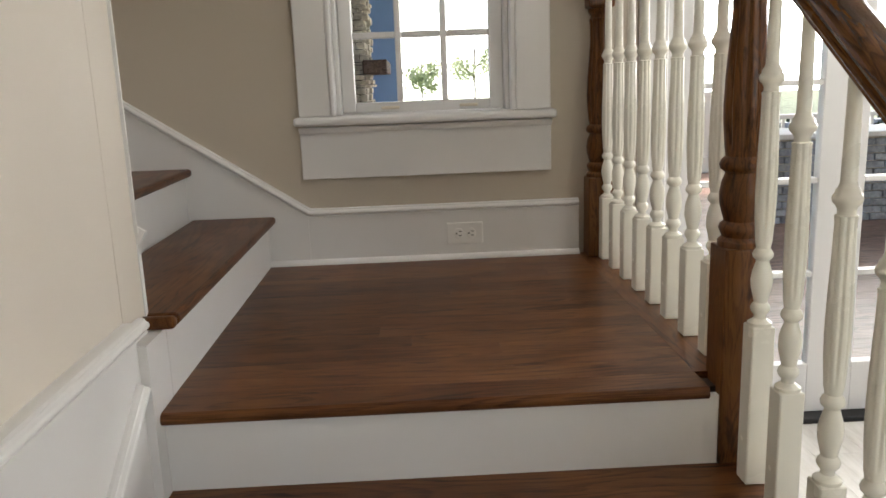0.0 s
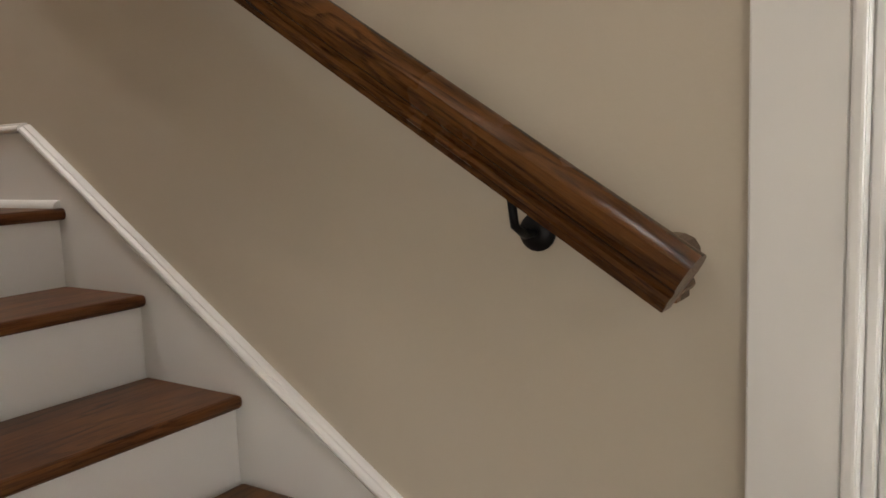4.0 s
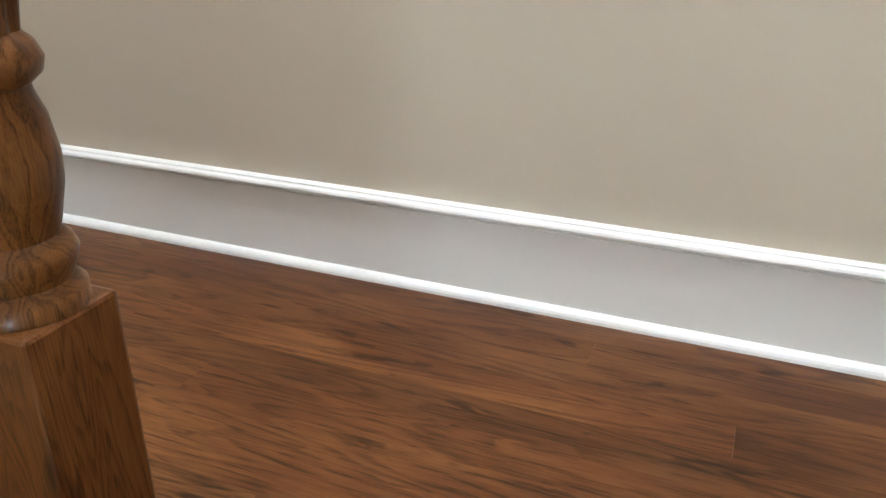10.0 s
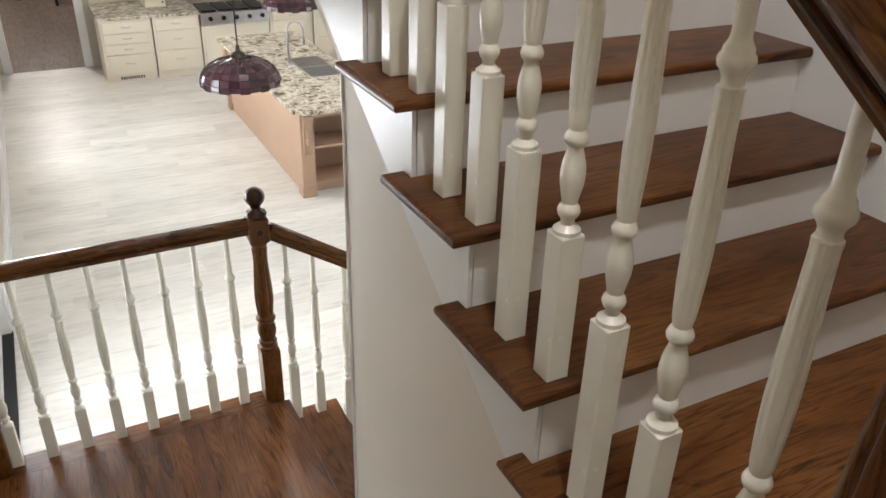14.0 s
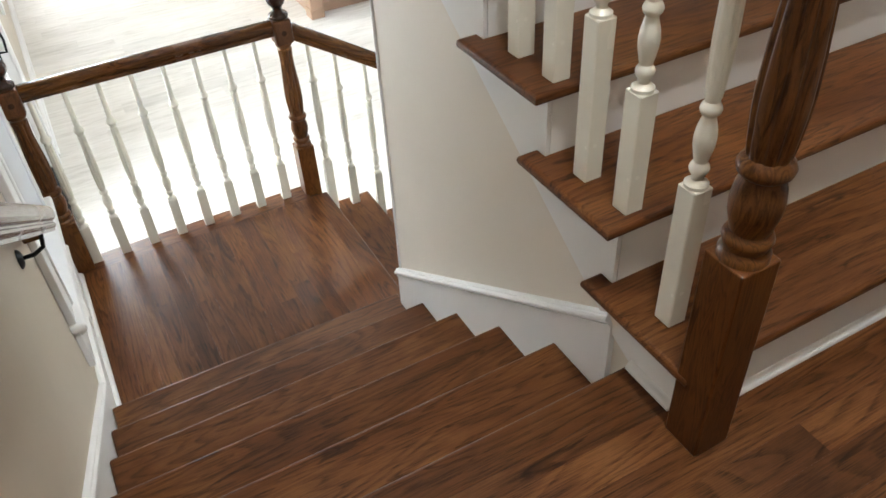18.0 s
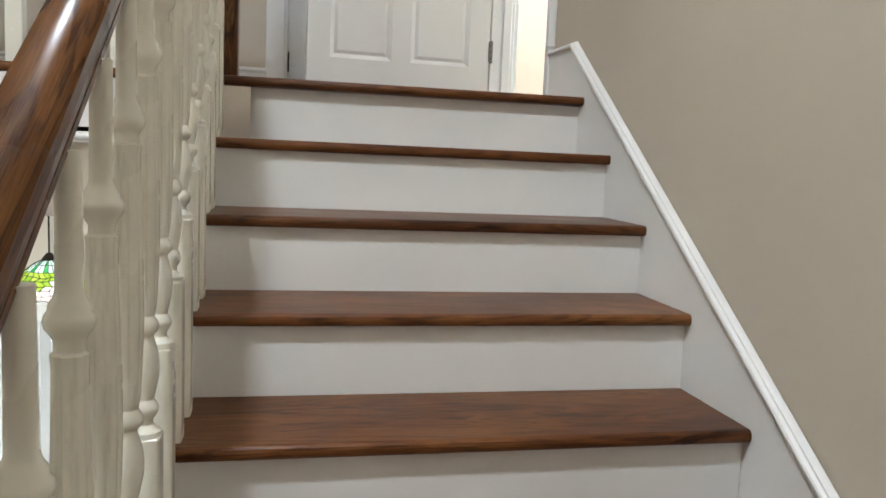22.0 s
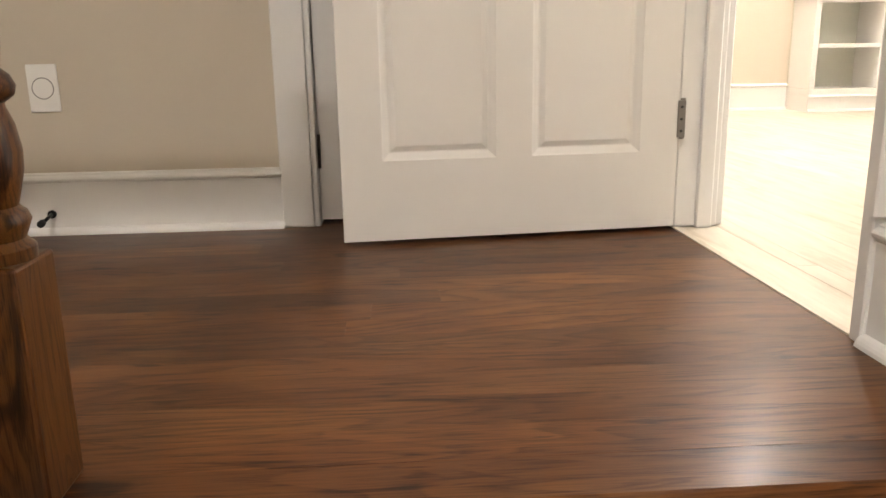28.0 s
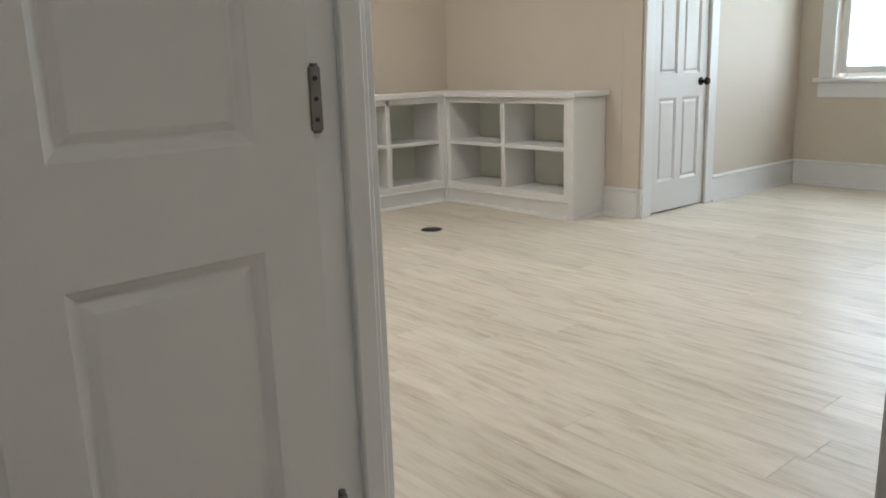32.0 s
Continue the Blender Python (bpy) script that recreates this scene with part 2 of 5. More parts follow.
M_LEAF = plain("green_leaves", (0.11, 0.13, 0.07), 0.6, 0, 0.5, 5.0, 0.1)
tl, ad = M_LEAF.node_tree.nodes.new("ShaderNodeBsdfTranslucent"), M_LEAF.node_tree.nodes.new("ShaderNodeAddShader")
tl.inputs[0].default_value = (0.30, 0.33, 0.20, 1)
M_LEAF.node_tree.links.new(M_LEAF.node_tree.nodes["Principled BSDF"].outputs[0], ad.inputs[0])
M_LEAF.node_tree.links.new(tl.outputs[0], ad.inputs[1])
M_LEAF.node_tree.links.new(ad.outputs[0], M_LEAF.node_tree.nodes["Material Output"].inputs[0])
M_BARK = plain("tree_bark", (0.14, 0.105, 0.075), 0.9, 0, 0.3, 20.0, 0.5)
M_MANTEL = wood("weathered_beam", (0.14, 0.10, 0.085), (0.2, 0.15, 0.125), (0.28, 0.22, 0.19), 1, 0.8, 0.0)


def granite():
    m, n, l, b = material("speckled_granite", 0.12)
    v = coords(n, l, (1, 1, 1))
    a, c = noise_tex(n, l, v, 9, 6, 0.7, 1.2), noise_tex(n, l, v, 45, 4, 0.7)
    col = ramp(n, l, a, [(0.38, (0.10, 0.075, 0.06)), (0.46, (0.50, 0.43, 0.33)), (0.56, (0.74, 0.69, 0.58)), (0.72, (0.80, 0.77, 0.70))])
    col = mix(n, l, col, ramp(n, l, c, [(0.35, (0.35, 0.3, 0.26)), (0.5, (1, 1, 1))]), 0.7, "MULTIPLY")
    l.new(col, b.inputs["Base Color"])
    return m


def glass():
    m, n, l, b = material("window_glass", 0.02)
    b.inputs["Transmission Weight"].default_value, b.inputs["IOR"].default_value = 1.0, 1.02
    b.inputs["Base Color"].default_value = (0.97, 1.0, 1.0, 1)
    return m


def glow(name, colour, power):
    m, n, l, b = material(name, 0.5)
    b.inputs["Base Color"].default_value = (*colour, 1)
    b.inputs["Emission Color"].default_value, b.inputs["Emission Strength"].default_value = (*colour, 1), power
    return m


M_GRANITE, M_GLASS = granite(), glass()
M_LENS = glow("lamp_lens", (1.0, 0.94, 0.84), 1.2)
M_AMETHYST = plain("purple_leaded_glass", (0.055, 0.020, 0.030), 0.10, 0, 0.6, 9.0, 0.05)


def stained(name, colours, power):
    """Lit leaded glass whose panes differ from one another."""
    m, n, l, b = material(name, 0.2)
    oi = n.new("ShaderNodeObjectInfo")
    col = ramp(n, l, oi.outputs["Random"], [(k / (len(colours) - 1), c) for k, c in enumerate(colours)])
    l.new(col, b.inputs["Base Color"])
    l.new(col, b.inputs["Emission Color"])
    b.inputs["Emission Strength"].default_value = power
    return m


M_TIFF_G = stained("green_leaded_glass", [(0.16, 0.30, 0.02), (0.26, 0.36, 0.03), (0.34, 0.42, 0.05), (0.20, 0.33, 0.03), (0.40, 0.44, 0.08)], 0.45)
M_TIFF_W = stained("white_leaded_glass", [(0.75, 0.68, 0.60), (0.80, 0.52, 0.46), (0.85, 0.80, 0.70), (0.70, 0.58, 0.50)], 0.42)
M_TIFF_B = stained("pale_leaded_glass", [(0.42, 0.56, 0.52), (0.60, 0.68, 0.66), (0.50, 0.62, 0.50)], 0.42)
M_TIFF_E = stained("emerald_leaded_glass", [(0.03, 0.20, 0.05), (0.06, 0.30, 0.09)], 0.45)

# ---- mesh helpers ----


LOCAL = []      # things whose parts are built about their own origin


def part(name, bm, mat, parent=None, label="", kind=""):
    """Links a bmesh as one mesh object under a thing or a part."""
    me = bpy.data.meshes.new(name)
    bmesh.ops.recalc_face_normals(bm, faces=bm.faces)
    bm.to_mesh(me)
    bm.free()
    me.materials.append(mat)
    ob = new(name, me)
    ob.parent = parent
    if parent is not None and parent not in LOCAL:
        ob.matrix_parent_inverse = Matrix.Translation(-parent.location)
    return tagged(ob, label, "", "", kind)


def twin(ob, m, parent=None):
    """Another object on the same mesh."""
    o = ob.copy()
    scene.collection.objects.link(o)
    if parent is not None:
        o.parent = parent
    o.matrix_basis = m
    return o


def thing(name, label, category, at=(0, 0, 0), group="", kind="", local=False):
    ob = new(name)
    ob.location = at
    if local:
        LOCAL.append(ob)
    ob.empty_display_size = 0.1
    return tagged(ob, label, category, group, kind)


def box(x0, y0, z0, x1, y1, z1, bev=0.0, seg=2, bm=None):
    bm = bm or bmesh.new()
    vs = [bm.verts.new(p) for p in ((x0, y0, z0), (x1, y0, z0), (x1, y1, z0), (x0, y1, z0), (x0, y0, z1), (x1, y0, z1), (x1, y1, z1), (x0, y1, z1))]
    fs = [bm.faces.new([vs[i] for i in f]) for f in ((3, 2, 1, 0), (4, 5, 6, 7), (0, 1, 5, 4), (1, 2, 6, 5), (2, 3, 7, 6), (3, 0, 4, 7))]
    if bev > 0:
        es = {e for f in fs for e in f.edges}
        bmesh.ops.bevel(bm, geom=list(es), offset=bev, segments=seg, affect="EDGES", profile=0.5)
    return bm


def sweep(profile, p0, p1, up=(0, 0, 1), bm=None):
    """A closed profile of (out, up) points drawn along a straight line; out is to the right of the way from p0 to p1."""
    bm = bm or bmesh.new()
    p0, p1, up = Vector(p0), Vector(p1), Vector(up)
    way = (p1 - p0).normalized()
    out = way.cross(up).normalized()
    a = [bm.verts.new(p0 + out * u + up * v) for u, v in profile]
    b = [bm.verts.new(p1 + out * u + up * v) for u, v in profile]
    n = len(profile)
    for i in range(n):
        bm.faces.new((a[i], a[(i + 1) % n], b[(i + 1) % n], b[i]))
    bm.faces.new(a[::-1])
    bm.faces.new(b)
    return bm


def prism(points, axis, lo, hi, bm=None):
    """A polygon in the plane across the axis, drawn out from lo to hi. Points are the two other coordinates in xyz order."""
    bm = bm or bmesh.new()

    def put(p, d):
        q = list(p)
        q.insert(axis, d)
        return bm.verts.new(q)

    a, b = [put(p, lo) for p in points], [put(p, hi) for p in points]
    n = len(points)
    for i in range(n):
        bm.faces.new((a[i], a[(i + 1) % n], b[(i + 1) % n], b[i]))
    bm.faces.new(a[::-1])
    bm.faces.new(b)
    return bm


def lathe(profile, seg=20, flutes=0, span=(0, 0), deep=0.0, bm=None, at=(0, 0, 0)):
    """A turned solid about z; between the heights of span it carries flutes that fade out at both ends."""
    bm = bm or bmesh.new()
    if flutes:
        fine = [profile[0]]
        for (r0, z0), (r1, z1) in zip(profile, profile[1:]):
            n = max(1, round((z1 - z0) / 0.006)) if z1 > span[0] and z0 < span[1] else 1
            fine += [(r0 + (r1 - r0) * k / n, z0 + (z1 - z0) * k / n) for k in range(1, n + 1)]
        profile = fine
    rings = []
    for r, z in profile:
        fade = max(0.0, min(1.0, (z - span[0]) / 0.02, (span[1] - z) / 0.005)) if flutes else 0.0
        ring = []
        for k in range(seg):
            a = 2 * math.pi * k / seg
            u = abs(2 * ((flutes * k / seg) % 1.0) - 1) if flutes else 1.0
            rr = r * (1 - deep * fade * max(0.0, 1 - (u / 0.5) ** 2))
            ring.append(bm.verts.new((at[0] + rr * math.cos(a), at[1] + rr * math.sin(a), at[2] + z)))
        rings.append(ring)
    for a, b in zip(rings, rings[1:]):
        for k in range(seg):
            f = bm.faces.new((a[k], a[(k + 1) % seg], b[(k + 1) % seg], b[k]))
            f.smooth = True
    # crisp arrises where the turning's outline breaks
    for i in range(1, len(profile) - 1):
        (r0, z0), (r1, z1), (r2, z2) = profile[i - 1:i + 2]
        bend = abs(math.atan2(r2 - r1, z2 - z1) - math.atan2(r1 - r0, z1 - z0))
        if bend > 0.75:
            for k in range(seg):
                bm.edges.get((rings[i][k], rings[i][(k + 1) % seg])).smooth = False
    bm.faces.new(rings[0][::-1])
    bm.faces.new(rings[-1])
    return bm


def tube(points, r, seg=10, bm=None):
    """A round bar through points."""
    bm = bm or bmesh.new()
    pts = [Vector(p) for p in points]
    rings = []
    for i, p in enumerate(pts):
        way = (pts[min(i + 1, len(pts) - 1)] - pts[max(i - 1, 0)]).normalized()
        side = way.cross(Vector((0.31, 0.2, 0.93))).normalized()
        other = way.cross(side)
        rings.append([bm.verts.new(p + side * r * math.cos(2 * math.pi * k / seg) + other * r * math.sin(2 * math.pi * k / seg)) for k in range(seg)])
    for a, b in zip(rings, rings[1:]):
        for k in range(seg):
            bm.faces.new((a[k], a[(k + 1) % seg], b[(k + 1) % seg], b[k])).smooth = True
    bm.faces.new(rings[0][::-1])
    bm.faces.new(rings[-1])
    return bm


def structure(name, bm, mat, label):
    return tagged(part(name, bm, mat), label, name.split("_")[0], "", "structure")


def arc(cx, cz, r, a0, a1, n):
    return [(cx + r * math.cos(radians(a0 + (a1 - a0) * k / n)), cz + r * math.sin(radians(a0 + (a1 - a0) * k / n))) for k in range(n + 1)]


CAP = [(0, 0), (0.0195, 0), (0.0195, 0.0042), (0.0165, 0.0048), (0.0165, 0.0072), (0.0215, 0.0086), (0.0255, 0.0125), (0.0262, 0.0165), (0.0238, 0.0212), (0.0182, 0.0242), (0.0165, 0.0262), (0.0165, 0.0282), (0.0095, 0.0305), (0, 0.031)]
SHOE = [(0, 0)] + [(0.018, 0), *arc(0.0, 0.0, 0.018, 20, 75, 3), (0, 0.018)]
# ---- large structure ----
GROUND, LAND_B, LAND_D, TOP, KCEIL = -0.72, 1.08, 2.70, 5.20, 2.28
RISE, RUN_B, RUN_C = 0.18, 0.2756, 0.2595
NOSE_C = [-1.573, -1.309, -1.040, -0.772, -0.512, -0.250, 0.006, 0.261, 0.506]    # nosings of the upper flight
YN, YS, XW, XE = 1.268, -1.09, -2.607, 1.88      # inner faces of the stair hall's walls


def pierced(axis, lo, hi, u0, u1, z0, z1, holes):
    """A wall across the axis, from lo to hi thick, with openings (u0, z0, u1, z1) cut through it."""
    bm = bmesh.new()
    us = sorted({u0, u1, *(h[0] for h in holes), *(h[2] for h in holes)})
    for a, b in zip(us, us[1:]):
        cuts = sorted((max(h[1], z0), min(h[3], z1)) for h in holes if h[0] < (a + b) / 2 < h[2])
        z = z0
        for c, d in [*cuts, (z1, z1)]:
            if c - z > 1e-4:
                box(*((lo, a, z, hi, b, c) if axis == 0 else (a, lo, z, b, hi, c)), bm=bm)
            z = max(z, d)
    bmesh.ops.remove_doubles(bm, verts=bm.verts, dist=1e-4)
    return bm


WIN = (0.245, 0.50, 0.855, 1.70)
FRD = (1.40, -0.72, 3.46, 1.42)
KWIN = (4.8, 0.15, 7.8, 1.45)
structure("wall_north", pierced(1, YN, 1.43, -2.76, 10.5, -0.9, TOP, [WIN, FRD, KWIN]), M_WALL, "beige painted wall with stair window and glass doors")
structure("wall_west", box(-2.76, -1.24, 0.6, XW, YN, TOP), M_WALL, "beige painted wall behind the stair landing")
DOORS = (0.89, LAND_D - 0.11, 1.745, 4.76)
structure("wall_south", pierced(1, -1.175, YS, -2.76, 5.8, GROUND, TOP, [(-0.04, GROUND, 0.52, 2.02), (0.52, GROUND, 5.8, 2.45), DOORS]), M_WALL, "beige painted wall along the upper flight with doorway")
DOORE = (-0.96, LAND_D, -0.155, 4.76)
structure("wall_east", pierced(0, XE, 2.0, YS, YN, LAND_D, TOP, [DOORE]), M_WALL, "beige painted wall of the upper landing")
# wall under the upper flight, its top stepped below the treads
top = [(NOSE_C[0] + 0.047, GROUND), (NOSE_C[0] + 0.047, LAND_B + RISE - 0.03)]
for i in range(1, 9):
    x = min(NOSE_C[i] + 0.047, 0.50)
    top += [(x, LAND_B + RISE * i - 0.03), (x, LAND_B + RISE * (i + 1) - 0.03)]
top += [(0.5005, 2.30), (-0.055, 1.92), (-0.055, GROUND)]
structure("wall_stair", prism(top, 1, -0.05, 0.068), M_WALL_LIT, "painted wall and stringer under the upper stair flight")
structure("wall_lower", box(-0.16, -5.0, GROUND, -0.055, -0.052, 1.93), M_WALL_LIT, "beige wall beside the lowest steps")
structure("soffit_stair", prism([(-0.16, 1.85), (-0.16, 1.93), (0.52, 2.38), (0.52, 2.28)], 1, -1.235, -0.052), M_CEIL, "sloping white soffit under the upper flight")
structure("ceiling", box(-2.76, -6.95, TOP, 5.8, 1.43, TOP + 0.12), M_CEIL, "white upstairs ceiling")
structure("ceiling_kitchen", box(0.53, -5.1, KCEIL, 10.5, 1.262, 2.44), M_CEIL, "white kitchen ceiling")
structure("ceiling_hall", box(-0.16, -5.1, KCEIL, 0.528, -1.245, 2.44), M_CEIL, "white ceiling over the foot of the stairs")
structure("header_landing", box(0.505, 0.072, 2.285, 0.528, 1.266, 2.50), M_WALL, "beige header below the upper landing")
structure("trim_header", sweep(CAP, (0.505, 1.266, 2.49), (0.505, 0.072, 2.49)), M_TRIM, "white moulding under the landing fascia")
structure("fascia_landing", box(0.502, 0.072, 2.534, 0.528, 1.266, 2.672), M_TRIM, "white fascia board of the upper landing")
structure("floor_upper", box(0.555, -1.088, 2.445, XE, 1.266, 2.684), M_SUB, "subfloor of the upper landing")
structure("floor_middle", box(XW, -1.088, 0.9, -1.415, 1.266, LAND_B - 0.016), M_SUB, "subfloor of the middle landing")
structure("floor_lower", box(-0.036, 0.02, -0.2, 1.19, 1.266, -0.016), M_SUB, "subfloor of the lower landing")
structure("wall_landing_side", box(1.15, 0.03, GROUND, 1.186, 1.264, -0.21), M_TRIM, "white panel under the lower landing")
structure("floor_kitchen", box(-0.04, -5.1, GROUND - 0.2, 10.35, 1.43, GROUND - 0.012), M_SUBL, "kitchen subfloor under pale planks")
structure("wall_kitchen_east", pierced(0, 10.35, 10.5, -5.1, 1.26, GROUND, KCEIL, [(0.15, GROUND, 1.08, 1.40)]), M_WALL, "kitchen end wall with an open doorway")
# this wall's opening is unseen, added to let in the south fill lamp
structure("wall_kitchen_south", pierced(1, -5.25, -5.1, -0.16, 10.5, GROUND, KCEIL, [(2.0, 0.1, 5.0, 1.7)]), M_WALL, "far kitchen wall")
structure("floor_playroom", box(-0.6, -6.72, 2.5, 5.58, -1.1775, LAND_D - 0.008), M_SUBL, "subfloor of the upstairs room")
structure("wall_room_east", box(5.58, -6.95, 2.5, 5.8, -1.177, TOP), M_ROOM, "peach painted wall behind the low shelves")
structure("wall_room_closet", pierced(0, 3.72, 3.86, -6.72, -4.66, LAND_D, TOP, [(-5.41, LAND_D, -4.77, 4.74)]), M_ROOM, "peach closet wall with a white panel door")
structure("wall_room_return", box(3.862, -4.81, LAND_D, 5.58, -4.66, TOP), M_ROOM, "peach wall return behind the shelves")
structure("wall_room_south", pierced(1, -6.95, -6.72, -0.6, 5.58, LAND_D, TOP, [(1.2, 3.53, 3.44, 4.9)]), M_ROOM, "peach wall with a bright window")
structure("wall_room_west", box(-0.75, -6.95, 2.5, -0.6, -1.177, TOP), M_ROOM, "peach end wall")
structure("wall_room_north", pierced(1, -1.189, -1.1765, -0.6, 5.58, LAND_D - 0.1, TOP, [DOORS]), M_ROOM, "peach painted face of the room's entrance wall")
structure("floor_study", box(10.352, -1.8, GROUND - 0.2, 17.3, 2.2, GROUND - 0.012), M_SUB, "subfloor of the room past the doorway")
structure("wall_study", box(17.3, -1.8, GROUND, 17.4, 2.2, KCEIL), M_WALL, "end wall of the room past the doorway")
structure("wall_study_north", box(10.5, 2.1, GROUND, 17.3, 2.2, KCEIL), M_WALL, "side wall of the room past the doorway")
structure("wall_study_south", box(10.5, -1.8, GROUND, 17.3, -1.7, KCEIL), M_WALL, "side wall of the room past the doorway")
structure("ceiling_study", box(10.5, -1.8, KCEIL, 17.4, 2.2, 2.4), M_CEIL, "ceiling of the room past the doorway")


structure("trim_corner", prism(arc(-0.056, 0.067, 0.0085, -20, 110, 5) + [(-0.060, 0.064)], 2, 0.352, 1.93), M_TRIM, "slim white bead on the wall's corner")


# ---- baseboards ----
def baseboard(p0, p1, h=0.2, shoe=True, lab="tall white baseboard with moulded cap and shoe"):
    """Board, cap and shoe along a wall; the room lies to the right of the way from p0 to p1."""
    t = tagged(new("baseboard"), lab, "baseboard", "", "structure")
    z = p0[2]
    part("board", sweep([(0, 0), (0.016, 0), (0.016, h - 0.03), (0, h - 0.03)], p0, p1), M_TRIM, t)
    part("cap", sweep(CAP, (*p0[:2], z + h - 0.03), (*p1[:2], z + h - 0.03)), M_TRIM, t)
    if shoe:
        part("shoe_moulding", sweep([(0.016 + u, v) for u, v in SHOE], p0, p1), M_TRIM, t)
    return t


def raking(board_points, y, out, cap_from, cap_to, lab):
    """Cut skirt board with a cap that rises with a flight; the cap runs so that the room is to its right."""
    t = tagged(new("baseboard"), lab, "baseboard", "", "structure")
    part("board", prism(board_points, 1, min(y, y + out), max(y, y + out)), M_TRIM, t)
    a, b = Vector(cap_from), Vector(cap_to)
    way = (b - a).normalized()
    up = way.cross(Vector((0, 0, 1))).normalized().cross(way)
    part("cap", sweep(CAP, a, b, up), M_TRIM, t)
    return t


baseboard((0.126, YN, 0), (1.09, YN, 0))
baseboard((XW, YN, LAND_B), (-1.52, YN, LAND_B))
baseboard((XW, YS, LAND_B), (XW, YN, LAND_B))
baseboard((-1.705, YS, LAND_B), (XW, YS, LAND_B))
baseboard((XE, 1.266, LAND_D), (XE, -0.07, LAND_D), 0.16)
baseboard((0.874, YS, LAND_D), (0.636, YS, LAND_D), 0.19, True, "white baseboard beside the doorway")
part("shoe_moulding", sweep([(0.016 + u, v) for u, v in SHOE], (-0.015, YN, 0), (0.1255, YN, 0)), M_TRIM, bpy.data.objects["baseboard"])
part("shoe_moulding", sweep([(0.016 + u, v) for u, v in SHOE], (-1.519, YN, LAND_B), (-1.385, YN, LAND_B)), M_TRIM, bpy.data.objects["baseboard.001"])
raking([(0.125, 0.0), (0.125, 0.170), (-1.521, 1.252), (-1.521, LAND_B), (-1.42, 0.86), (-0.10, -0.15), (0.0, -0.12)], YN, -0.016,
       (-1.523, YN, 1.250), (0.128, YN, 0.168), "white raking skirt board along the middle flight")
raking([(-1.704, LAND_B), (-1.704, 1.250), (0.635, 2.862), (0.635, LAND_D), (0.60, 2.46), (-1.45, 0.95)], YS, 0.0245,
       (0.637, YS + 0.0085, 2.860), (-1.706, YS + 0.0085, 1.248), "white raking skirt board along the upper flight")
raking([(-0.053, -0.1), (-0.053, 0.33), (-1.30, 1.145), (-1.30, 0.9)], 0.068, 0.016,
       (-0.051, 0.068, 0.328), (-1.30, 0.068, 1.143), "white skirt board on the under-stair wall")
wain = tagged(new("baseboard"), "white panelled base and raking cap beside the lowest steps", "baseboard", "", "structure")
part("board", prism([(-0.052, -0.25), (-0.052, 0.2), (-5.0, 0.2), (-5.0, GROUND), (-0.9, GROUND)], 0, -0.055, -0.034), M_TRIM, wain)
part("cap", sweep([(u * 0.8 + 0.018, v) for u, v in CAP], (-0.055, -5.0, 0.170), (-0.055, -0.020, 0.170)), M_TRIM, wain)
d = Vector((0, -RUN_B, -RISE)).normalized()
part("raking_cap", sweep([(u + 0.018, v) for u, v in CAP], (-0.055, -1.25, 0.06 - 1.19 * RISE / RUN_B), (-0.055, -0.06, 0.06), d.cross(Vector((1, 0, 0)))), M_TRIM, wain)


# ---- stairs ----
def board(x0, y0, z0, x1, y1, z1, bev=0.011, seg=3):
    return box(x0, y0, z0, x1, y1, z1, bev, seg)


flight = thing("stair_flight", "dark-stained oak steps with white risers, middle flight", "staircase", (0, 0.65, 0))
for i in range(5):
    nx, z = 0.012 - RUN_B * i, RISE * (i + 1)
    part("tread", board(nx - RUN_B - 0.02, 0.0705, z - 0.027, nx, 1.251, z), M_OAK[1], flight)
for i in range(6):
    nx, z = 0.012 - RUN_B * i, RISE * i
    part("riser", box(nx - 0.046, 0.0705, z - 0.02, nx - 0.028, 1.251, z + RISE - 0.028), M_TRIM, flight)
# nosing end that laps the wall's corner
part("tread", board(-0.10, 0.040, RISE - 0.027, 0.012, 0.0695, RISE), M_OAK[1], flight)
part("return_board", box(-0.054, -0.051, -0.30, -0.0165, 0.0695, RISE - 0.028), M_TRIM, flight)

flight = thing("stair_flight", "dark-stained oak steps with white risers, upper flight", "staircase", (-0.5, -0.5, LAND_B))
for i in range(8):
    z = LAND_B + RISE * (i + 1)
    x1 = NOSE_C[i + 1] + 0.027
    n0 = NOSE_C[i]
    bm = prism([(n0, -1.0648), (x1, -1.0648), (x1, 0.080), (n0 + 0.336, 0.080), (n0 + 0.336, 0.131), (n0, 0.131)], 2, z - 0.027, z)
    bmesh.ops.bevel(bm, geom=[e for e in bm.edges if abs(e.verts[0].co.z - e.verts[1].co.z) < 1e-6 and (max(v.co.y for v in e.verts) > 0.13 or max(v.co.x for v in e.verts) < n0 + 1e-4)],
                    offset=0.011, segments=3, affect="EDGES", profile=0.5)
    part("tread", bm, M_OAK[1], flight)
for i in range(9):
    z = LAND_B + RISE * i
    part("riser", box(NOSE_C[i] + 0.028, -1.0648, z, NOSE_C[i] + 0.046, 0.066, z + RISE - 0.028), M_TRIM, flight)
saw = [(NOSE_C[0] + 0.028, LAND_B), (NOSE_C[0] + 0.028, LAND_B + RISE - 0.028)]
for i in range(1, 9):
    x = min(NOSE_C[i] + 0.028, 0.499)
    saw += [(x, LAND_B + RISE * i - 0.028), (x, LAND_B + RISE * (i + 1) - 0.028)]
saw += [(0.4995, 2.36), (-1.30, 1.115), (-1.372, LAND_B)]
part("stringer", prism(saw, 1, 0.0685, 0.0785), M_TRIM, flight, "white cut stringer")
